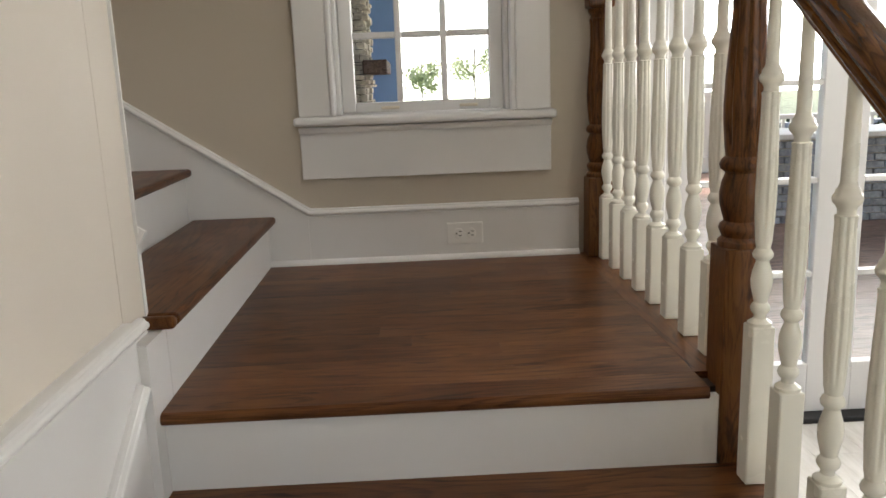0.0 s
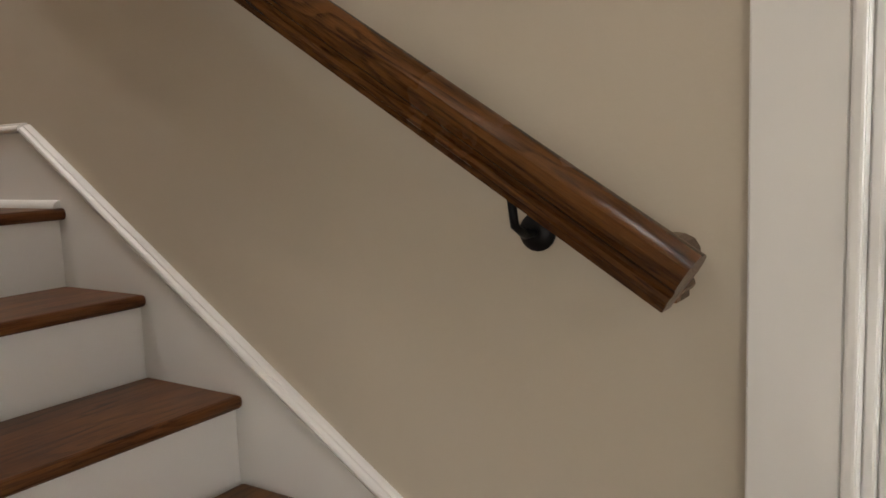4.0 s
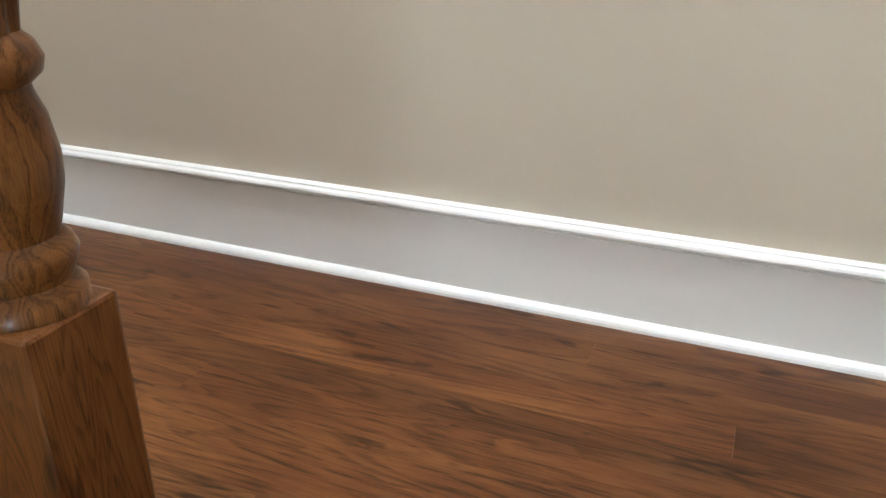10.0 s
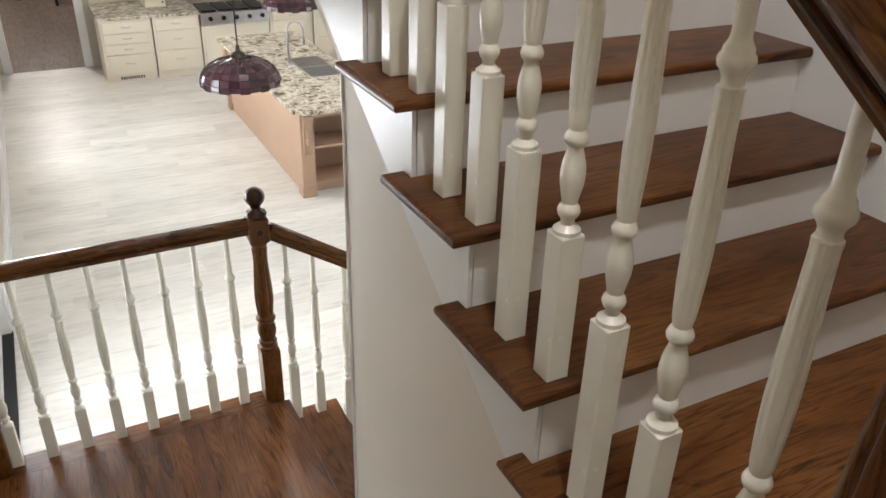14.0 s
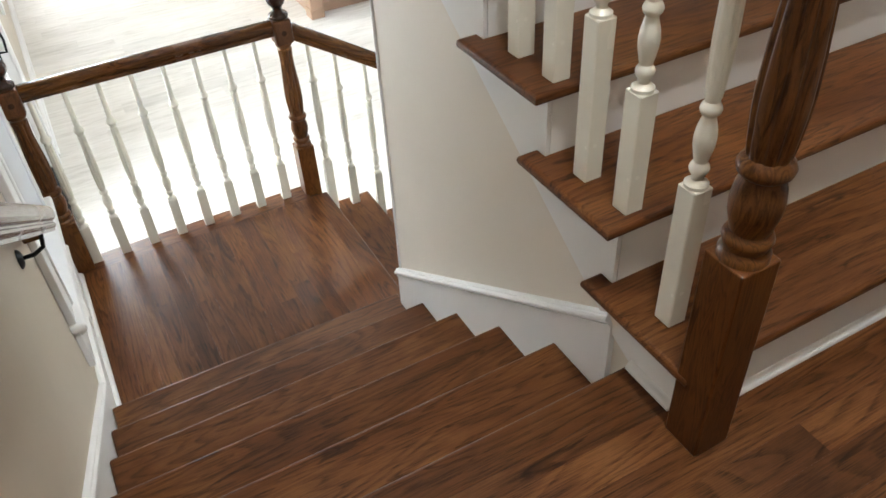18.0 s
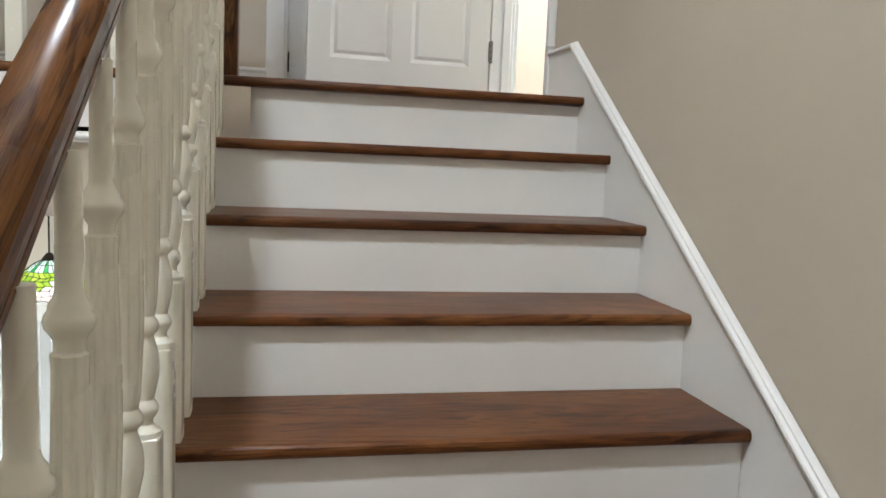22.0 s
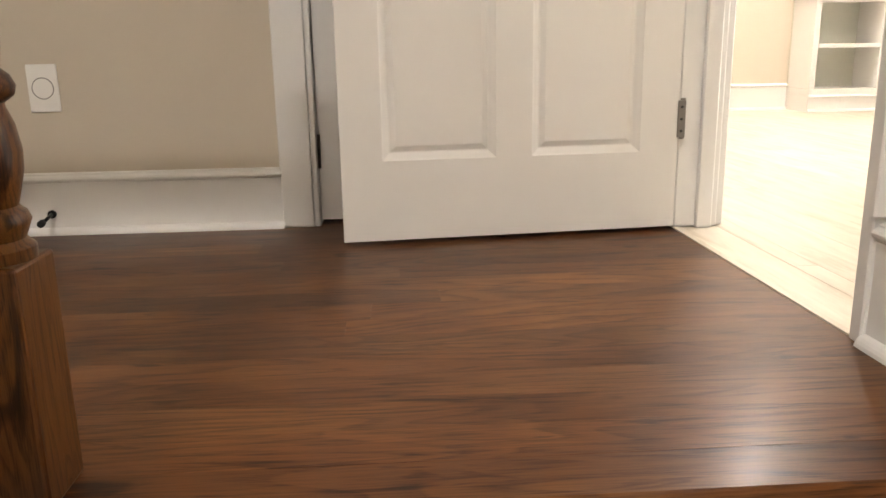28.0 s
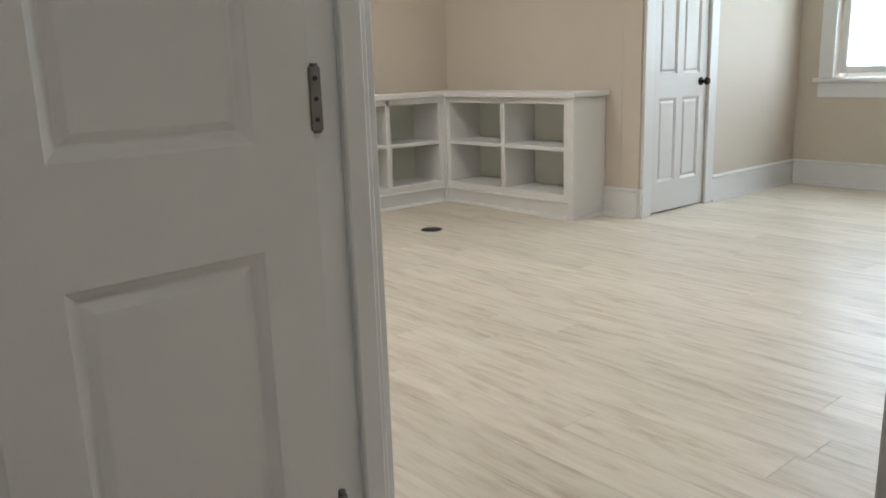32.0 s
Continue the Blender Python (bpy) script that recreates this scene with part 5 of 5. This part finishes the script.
part("lid", prism([(15.70, -0.60), (15.70, 1.0)] + tail, 2, GROUND + 0.962, GROUND + 0.985), M_LACQUER, pn)
part("keybed", box(15.47, -0.56, GROUND + 0.62, 15.719, 0.96, GROUND + 0.70, 0.008, 1), M_LACQUER, pn)
part("keys", box(15.49, -0.44, GROUND + 0.7005, 15.65, 0.84, GROUND + 0.72), M_PLATE, pn, "white keys")
for y in (-0.58, 0.90):
    part("arm", box(15.49, y, GROUND + 0.701, 15.719, y + 0.08, GROUND + 0.86, 0.01, 2), M_LACQUER, pn)
for x, y in ((15.66, -0.42), (15.66, 0.84), (16.62, 0.55)):
    lg = part("leg", lathe([(0.034, 0.07), (0.04, 0.10), (0.055, 0.45), (0.07, 0.58), (0.08, 0.64)], 12, at=(x, y, GROUND)), M_LACQUER, pn)
    part("caster", lathe([(0.012, 0.0), (0.034, 0.012), (0.036, 0.045), (0.02, 0.07)], 12, at=(x, y, GROUND)), M_BRASS, lg, "brass caster")
for y in (0.10, 0.22):
    part("lyre_post", box(15.74, y - 0.012, GROUND + 0.12, 15.77, y + 0.012, GROUND + 0.64, 0.004, 1), M_LACQUER, pn)
part("lyre_base", box(15.70, 0.02, GROUND + 0.06, 15.81, 0.30, GROUND + 0.12, 0.01, 2), M_LACQUER, pn)
for y in (0.08, 0.16, 0.24):
    part("pedal", box(15.60, y - 0.013, GROUND + 0.065, 15.699, y + 0.013, GROUND + 0.08, 0.004, 1), M_BRASS, pn, "brass pedal")
bn = thing("piano_bench", "black bench on the dark floor before the piano", "bench", (15.05, -0.12, GROUND))
part("seat", box(14.88, -0.55, GROUND + 0.40, 15.24, 0.27, GROUND + 0.49, 0.018, 2), M_LACQUER, bn)
for x in (14.93, 15.19):
    for y in (-0.50, 0.21):
        part("leg", box(x - 0.024, y - 0.024, GROUND, x + 0.024, y + 0.024, GROUND + 0.40, 0.003, 1), M_LACQUER, bn)


def dome_lamp(x, y, z, r, lab, mats, cord_top, tint=None):
    """A leaded-glass pendant: a scalloped dome of panes between lead strips, on a cord."""
    t = thing("pendant_lamp", lab, "pendant lamp", (x, y, z), "pendant lamps", local=True)
    prof = [(1.0, 0.0), (0.99, 0.12), (0.93, 0.28), (0.80, 0.42), (0.60, 0.54), (0.36, 0.61), (0.16, 0.66)]
    seg, n = 24, len(prof)
    for band in range(n - 1):
        for odd in (0, 1):
            bm = bmesh.new()
            q = []
            for deep in (1.0, 0.985):
                for (rr, zz), side in ((prof[band], 0), (prof[band], 1), (prof[band + 1], 1), (prof[band + 1], 0)):
                    a = 2 * math.pi * (side * 0.94 + 0.03) / seg
                    dip = -0.04 * odd if band == 0 and zz == 0 else 0
                    q.append(bm.verts.new((r * rr * deep * math.cos(a), r * rr * deep * math.sin(a), r * (zz * deep + dip))))
            for f in ((0, 1, 2, 3), (7, 6, 5, 4), (0, 4, 5, 1), (1, 5, 6, 2), (2, 6, 7, 3), (3, 7, 4, 0)):
                bm.faces.new([q[k] for k in f])
            pane = part("glass_pane", bm, mats[band % len(mats)], t)
            pane.matrix_basis = Matrix.Rotation(2 * math.pi * odd / seg, 4, "Z")
            for k in range(odd + 2, seg, 2):
                twin(pane, Matrix.Rotation(2 * math.pi * k / seg, 4, "Z"))
    bm = bmesh.new()
    for k in range(seg):
        a = 2 * math.pi * k / seg
        tube([(r * rr * math.cos(a) * 1.003, r * rr * math.sin(a) * 1.003, r * zz) for rr, zz in prof], 0.0028, 5, bm)
    for rr, zz in prof:
        tube([(r * rr * math.cos(2 * math.pi * k / 24), r * rr * math.sin(2 * math.pi * k / 24), r * zz) for k in range(25)], 0.0028, 5, bm)
    part("lead_came", bm, M_BRONZE, t, "", "stuff")
    part("cap", lathe([(r * 0.18, r * 0.64), (r * 0.20, r * 0.67), (r * 0.16, r * 0.74), (r * 0.06, r * 0.80), (0.012, r * 0.95)], 18), M_BRONZE, t, "bronze cap")
    part("cord", tube([(0, 0, r * 0.95), (0, 0, cord_top - z)], 0.005, 6), M_BRONZE, t)
    return t


dome_lamp(3.12, -0.40, 0.97, 0.255, "purple leaded-glass pendant lamp hanging over the kitchen", [M_AMETHYST], KCEIL)
dome_lamp(5.30, -1.42, 0.97, 0.255, "purple leaded-glass pendant lamp over the island", [M_AMETHYST], KCEIL)
dome_lamp(6.50, -1.50, 0.97, 0.255, "purple leaded-glass pendant lamp at the island's far end", [M_AMETHYST], KCEIL)


def flower_lamp(x, y, z, r, lab, cord_top):
    """A lit leaded-glass pendant with white blossoms round its rim, green leaves above and pale strips at its top."""
    rnd = random.Random(8)
    t = thing("pendant_lamp", lab, "pendant lamp", (x, y, z), "pendant lamps", local=True)
    prof = [(1.0, 0.0), (1.0, 0.13), (0.97, 0.26), (0.92, 0.38), (0.85, 0.50), (0.76, 0.62), (0.64, 0.74), (0.42, 0.92), (0.18, 1.04)]
    seg, n = 30, len(prof)
    grid = []
    for b, (rr, zz) in enumerate(prof):
        row = []
        for k in range(seg):
            wild = 1.0 if b < 6 else 0.15
            a = 2 * math.pi * (k + 0.5 * (b % 2) * (b < 6) + wild * rnd.uniform(-0.24, 0.24)) / seg
            up = wild * rnd.uniform(-0.035, 0.035) - (0.07 * abs(math.sin(3 * a)) if b == 0 else 0)
            row.append(Vector((r * rr * math.cos(a), r * rr * math.sin(a), r * (zz + up))))
        grid.append(row)
    for b in range(n - 1):
        for k in range(seg):
            q = [grid[b][k], grid[b][(k + 1) % seg], grid[b + 1][(k + 1) % seg], grid[b + 1][k]]
            mid = sum(q, Vector()) / 4
            bm = bmesh.new()
            vs = [bm.verts.new((mid + (p - mid) * 0.9) * deep) for deep in (1.0, 0.985) for p in q]
            for f in ((0, 1, 2, 3), (7, 6, 5, 4), (0, 4, 5, 1), (1, 5, 6, 2), (2, 6, 7, 3), (3, 7, 4, 0)):
                bm.faces.new([vs[i] for i in f])
            rim = 2.4 + 1.5 * math.sin(2 * math.pi * k * 4 / seg)
            mat = M_TIFF_W if b < rim else M_TIFF_G if b < 6 else (M_TIFF_B if k % 3 else M_TIFF_E)
            part("glass_pane", bm, mat, t)
    bm = bmesh.new()
    for b in range(n):
        for k in range(seg):
            p = grid[b][k]
            tube([p * 1.003, grid[b][(k + 1) % seg] * 1.003], 0.0021, 4, bm)
            if b < n - 1:
                tube([p * 1.003, grid[b + 1][k] * 1.003], 0.0021, 4, bm)
    part("lead_came", bm, M_BRONZE, t, "", "stuff")
    part("cap", lathe([(r * 0.20, r * 1.02), (r * 0.21, r * 1.06), (r * 0.16, r * 1.13), (0.012, r * 1.25)], 18), M_BRONZE, t, "bronze cap")
    part("cord", tube([(0, 0, r * 1.25), (0, 0, cord_top - z)], 0.005, 6), M_BRONZE, t)


flower_lamp(2.7, 1.075, 1.655, 0.185, "lit leaded-glass pendant lamp with white blossoms and green leaves", KCEIL)

# ---- porch and garden ----
PZ = -0.76
structure("ground", box(-90, -120, PZ - 0.6, 110, 120, PZ - 0.3), M_GROUND, "green lawn beyond the porch")
structure("floor_porch", box(-1.2, 1.44, PZ - 0.3, 9.5, 9.6, PZ - 0.006), M_SUB, "porch subfloor")
structure("ceiling_porch", box(-1.2, 1.44, 2.25, 4.6, 9.75, 2.4), M_PCEIL, "pale blue porch ceiling")
structure("ceiling_eave", box(4.601, 1.44, 2.25, 10.5, 4.0, 2.4), M_PCEIL, "pale blue eave over the kitchen windows")
structure("wall_porch", box(-1.2, 1.44, PZ, -0.20, 9.25, 2.25), M_BLUE, "blue board wall of the porch")
structure("wall_porch_end", box(-1.2, 9.251, PZ, 0.36, 9.45, 2.25), M_BLUE, "blue board wall at the end of the porch")
pt = tagged(new("porch_ceiling_trim"), "pale beam round the porch ceiling", "trim", "", "structure")
part("beam", box(0.365, 9.3, 1.93, 4.6, 9.55, 2.240), M_PCEIL, pt)
def split_face(bm):
    """Knocks a stone's corners out of true."""
    for v in bm.verts:
        v.co += Vector((random.uniform(-1, 1), random.uniform(-1, 1), random.uniform(-0.7, 0.7))) * 0.006
    return bm


fp = thing("stone_fireplace", "stacked ledge-stone fireplace with a beam mantel on the porch", "fireplace", (-0.1, 7.9, PZ))
random.seed(4)
part("core", box(-0.198, 7.42, PZ, -0.02, 8.55, 2.24), M_SUB, fp)
z = PZ
while z < 2.17:
    h = random.uniform(0.03, 0.085)
    for face in (0, 1):     # the side that looks at the house, then the front
        u, end = (-0.197, 0.03) if face == 0 else (7.43, 8.6)
        while u < end - 0.03:
            w = random.uniform(0.09, 0.24) if face == 0 else random.uniform(0.16, 0.36)
            d = random.uniform(-0.045, 0.035)
            b = min(u + w, end) - 0.005
            if face == 0:
                part("stone", split_face(box(u, 7.36 + d, z, b + random.uniform(-0.03, 0.03) * (b > 0.02), 7.425, z + h - 0.007, 0.006, 1)), M_STONE, fp)
            else:
                part("stone", split_face(box(-0.025, u, z, 0.030 + d, b, z + h - 0.007, 0.006, 1)), M_STONE, fp)
            u += w
    z += h
part("mantel", box(-0.02, 7.25, 0.72, 0.25, 8.7, 0.87, 0.012, 1), M_MANTEL, fp, "rough wooden beam mantel")
z = PZ
for k in range(5):
    for u0, end, face in ((-0.19, 0.32, 0), (7.36, 8.7, 1)):
        u = u0
        while u < end - 0.03:
            w = random.uniform(0.15, 0.34)
            b, d = min(u + w, end) - 0.005, random.uniform(-0.02, 0.02)
            bx = (u, 7.27 + d, z, b, 7.355, z + 0.066, 0.006, 1) if face == 0 else (0.065, u, z, 0.30 + d, b, z + 0.066, 0.006, 1)
            part("hearth_stone", box(*bx), M_STONE, fp)
            u += w
    z += 0.072
part("hearth_slab", box(0.045, 7.25, z, 0.33, 8.72, z + 0.04, 0.006, 1), M_STONE, fp, "flat pale hearth slab")
pd = tagged(new("door_7"), "white porch double door with dark hinges", "door", "", "structure")
for a, b in ((5.16, 6.10), (6.11, 7.06)):
    leaf = part("leaf", box(-0.197, a, PZ + 0.01, -0.168, b, PZ + 2.05, 0.004, 1), M_TRIM, pd)
    for z0, z1 in ((0.15, 0.9), (1.05, 1.92)):
        part("panel", box(-0.1675, a + 0.12, PZ + z0, -0.162, b - 0.12, PZ + z1, 0.003, 1), M_TRIM, leaf)
for a, b in ((5.04, 5.15), (7.07, 7.18)):
    part("casing", box(-0.198, a, PZ, -0.155, b, PZ + 2.1, 0.004, 1), M_TRIM, pd)
part("casing", box(-0.198, 5.04, PZ + 2.101, -0.155, 7.18, PZ + 2.22, 0.004, 1), M_TRIM, pd)
for z in (0.25, 1.0, 1.75):
    part("hinge", box(-0.167, 7.045, PZ + z, -0.150, 7.07, PZ + z + 0.1), M_IRON, pd)
part("door_knob", lathe([(0.025, 0), (0.012, 0.02), (0.028, 0.05), (0.004, 0.07)], 14), M_IRON, pd).data.transform(Matrix.Translation((-0.168, 6.18, PZ + 0.95)) @ Matrix.Rotation(radians(90), 4, "Y"))
for x in (2.10, 4.45):
    po = thing("porch_post", "white boxed porch post with a plinth", "post", (x, 9.35, PZ), "porch posts", local=True)
    part("shaft", box(-0.125, -0.125, 0.22, 0.125, 0.125, 2.68, 0.006, 1), M_TRIM, po)
    part("plinth", box(-0.165, -0.165, 0.0, 0.165, 0.165, 0.22, 0.008, 1), M_TRIM, po)
for a, b in ((0.365, 1.97), (2.23, 4.32), (4.58, 6.97)):
    rl = thing("porch_railing", "white porch railing with square pickets", "railing", ((a + b) / 2, 9.35, PZ), "porch railings")
    part("top_rail", box(a, 9.31, PZ + 0.69, b, 9.39, PZ + 0.75, 0.006, 1), M_TRIM, rl)
    part("bottom_rail", box(a, 9.32, PZ + 0.07, b, 9.38, PZ + 0.13, 0.004, 1), M_TRIM, rl)
    n = int((b - a) / 0.125)
    for k in range(n):
        x = a + (b - a) * (k + 0.5) / n
        part("picket", box(x - 0.02, 9.33, PZ + 0.13, x + 0.02, 9.37, PZ + 0.69), M_TRIM, rl)
bw = thing("brick_counter", "grey brick outdoor counter on the porch", "brick counter", (4.2, 5.6, PZ))
part("core", box(3.62, 5.42, PZ, 6.2, 6.0, 0.0), M_STONE, bw)
part("slab", box(3.55, 5.33, 0.001, 6.3, 6.1, 0.05, 0.006, 1), M_CEIL, bw)
br = None
for r in range(11):
    for k in range(13):
        x = 3.6 + k * 0.205 + (0.1 if r % 2 else 0)
        if x + 0.19 > 6.25:
            continue
        if br is None:
            br = part("brick", box(0, 0, 0, 0.193, 0.05, 0.058, 0.004, 1), M_BRICK, bw)
            br.matrix_parent_inverse = Matrix.Translation(-bw.location)
            br.matrix_basis = Matrix.Translation((x, 5.375, PZ + 0.004 + r * 0.068))
        else:
            o = twin(br, Matrix.Translation((x, 5.375, PZ + 0.004 + r * 0.068)))
fan = thing("ceiling_fan", "dark ceiling fan under the porch roof", "ceiling fan", (1.80, 6.5, 2.25), local=True)
part("rod", tube([(0, 0, 0), (0, 0, -0.25)], 0.015), M_IRON, fan)
part("motor", lathe([(0.05, -0.42), (0.11, -0.38), (0.12, -0.32), (0.06, -0.25)], 20), M_IRON, fan)
for k in range(5):
    b = part("blade", box(0.1, -0.06, -0.345, 0.62, 0.06, -0.335, 0.002, 1), M_IRON, fan)
    b.matrix_basis = Matrix.Rotation(2 * math.pi * k / 5 + 0.3, 4, "Z")


for k in range(40):
    part("board", box(-0.29 + 0.12 * k, 1.46, 2.241, -0.176 + 0.12 * k, 9.28, 2.2495, 0.003, 1), M_PCEIL, bpy.data.objects["ceiling_porch"])
for k in range(14):
    part("board", box(-0.2015, 1.46, PZ + 0.215 * k, -0.190, 5.03 if k < 10 else 7.35, PZ + 0.215 * k + 0.21 - 0.06 * (k == 13), 0.002, 1), M_BLUE, bpy.data.objects["wall_porch"])


def tree(x, y, h, seed):
    rnd = random.Random(seed)
    t = thing("tree", "leafy green garden tree with a forked trunk", "tree", (x, y, PZ - 0.3), "garden trees", local=True)
    bm = bmesh.new()
    tube([(0, 0, 0), (0.06, 0.03, h * 0.25), (0.0, 0.1, h * 0.5), (0.1, 0.05, h * 0.9)], 0.016 * h, 8, bm)
    tips = []
    for k in range(7):
        a, z = rnd.uniform(0, 6.28), h * rnd.uniform(0.3, 0.6)
        e = Vector((math.cos(a) * h * 0.3, math.sin(a) * h * 0.3, z + h * rnd.uniform(0.15, 0.35)))
        tube([(0, 0.05, z), e * 0.5 + Vector((0, 0, z * 0.5)), e], 0.006 * h, 6, bm)
        tips += [e, e * 0.7 + Vector((0, 0, 0.3))]
    part("trunk", bm, M_BARK, t)
    bm = bmesh.new()
    for k in range(1500):
        c = rnd.choice(tips) + Vector((rnd.gauss(0, 1), rnd.gauss(0, 1), rnd.gauss(0, 0.8))) * h * 0.09
        u, v = Vector((rnd.gauss(0, 1), rnd.gauss(0, 1), rnd.gauss(0, 1))).normalized(), Vector((rnd.gauss(0, 1), rnd.gauss(0, 1), rnd.gauss(0, 1))).normalized()
        s = rnd.uniform(0.06, 0.15)
        bm.faces.new([bm.verts.new(c + u * s), bm.verts.new(c + v * s * 0.6), bm.verts.new(c - u * s), bm.verts.new(c - v * s * 0.6)])
    part("crown", bm, M_LEAF, t, "", "stuff")


for k, (x, y, h) in enumerate(((1.0, 44, 3.0), (4.5, 50, 4.0), (8.0, 46, 3.2), (12.0, 52, 4.2), (16.0, 47, 3.4), (-3.0, 49, 3.6))):
    tree(x, y, h, k + 1)
# hedge added for the dark band behind the pickets, round a solid box
hedge = thing("hedge", "dark low hedge added to darken the gaps of the porch railing", "hedge", (4.0, 10.5, PZ - 0.3), local=True)
rnd = random.Random(8)
bm = bmesh.new()
for k in range(5200):
    c = Vector((rnd.uniform(-5, 6), rnd.gauss(0, 0.25), rnd.uniform(0, 0.92) - abs(rnd.gauss(0, 0.04))))
    u, v = Vector((rnd.gauss(0, 1), rnd.gauss(0, 1), rnd.gauss(0, 1))).normalized(), Vector((rnd.gauss(0, 1), rnd.gauss(0, 1), rnd.gauss(0, 1))).normalized()
    q = rnd.uniform(0.04, 0.09)
    bm.faces.new([bm.verts.new(c + u * q), bm.verts.new(c + v * q * 0.6), bm.verts.new(c - u * q), bm.verts.new(c - v * q * 0.6)])
part("twigs", box(-5, -0.12, 0, 6, 0.12, 0.86), M_BRICK, hedge)
part("foliage", bm, plain("dark_hedge_leaves", (0.03, 0.045, 0.02), 0.7, 0, 0.5, 5.0, 0.1), hedge, "", "stuff")
# emissive sheet stands for blown-out daylight and sends light in at the windows
glowing = glow("bright_glowing_distance", (1.0, 1.0, 0.97), 2.4)
structure("backdrop", box(-90, 70, -6, 110, 70.3, 60), glowing, "white sheet glowing as the blown-out distance past the garden")

# ---- floors, plank by plank ----


def planks(parent, x0, x1, y0, y1, z, along, width, length, mat, thick=0.016, gap=0.0006, seed=1, bev=0.0005):
    rnd = random.Random(seed)
    meshes = {}
    u0, u1, v0, v1 = (x0, x1, y0, y1) if along == 0 else (y0, y1, x0, x1)
    v = v0
    while v < v1 - 0.004:
        w = min(width, v1 - v)
        u = u0 - rnd.uniform(0, length * 0.8)
        while u < u1:
            a, b = max(u, u0), min(u + length * rnd.uniform(0.75, 1.2), u1)
            u = b if b > a else u + length
            if b - a < 0.03:
                continue
            key = (round(b - a, 2), round(w, 3))
            L, W = b - a - gap, w - gap
            bm = box(0, 0, -thick, *((L, W) if along == 0 else (W, L)), 0, bev, 1)
            o = part("plank", bm, mat, parent)
            o.matrix_basis = Matrix.Translation((a, v, z) if along == 0 else (v, a, z))
        v += w


for nm, args in (("floor_lower", (-0.026, 1.0910, 0.066, 1.251, 0.0, 0, 0.083, 2.6, M_OAK[0], 0.015, 0.0002, 3, 0.0)),
                 ("floor_middle", (-2.591, -1.461, -1.073, 1.251, LAND_B, 1, 0.083, 2.6, M_OAK[1], 0.015, 0.0002, 3, 0.0)),
                 ("floor_upper", (0.586, 1.864, -1.073, 1.266, LAND_D, 1, 0.083, 2.6, M_OAK[1], 0.015, 0.0002, 3, 0.0)),
                 ("floor_playroom", (-0.598, 5.578, -6.718, -1.192, LAND_D, 0, 0.152, 1.3, M_VINYL, 0.006)),
                 ("floor_doorway", (0.908, 1.720, -1.1915, -1.0895, LAND_D, 0, 0.102, 1.3, M_VINYL, 0.006)),
                 ("floor_kitchen", (-0.02, 10.349, -4.0, 1.262, GROUND, 1, 0.19, 1.5, M_VINYLK, 0.01)),
                 ("floor_porch", (-0.298, 5.0, 1.45, 9.55, PZ, 0, 0.14, 3.0, M_DECK, 0.005)),
                 ("floor_study", (10.36, 17.29, -1.2, 2.09, GROUND, 0, 0.16, 1.6, M_DARKF, 0.01))):
    planks(bpy.data.objects[nm], *args)
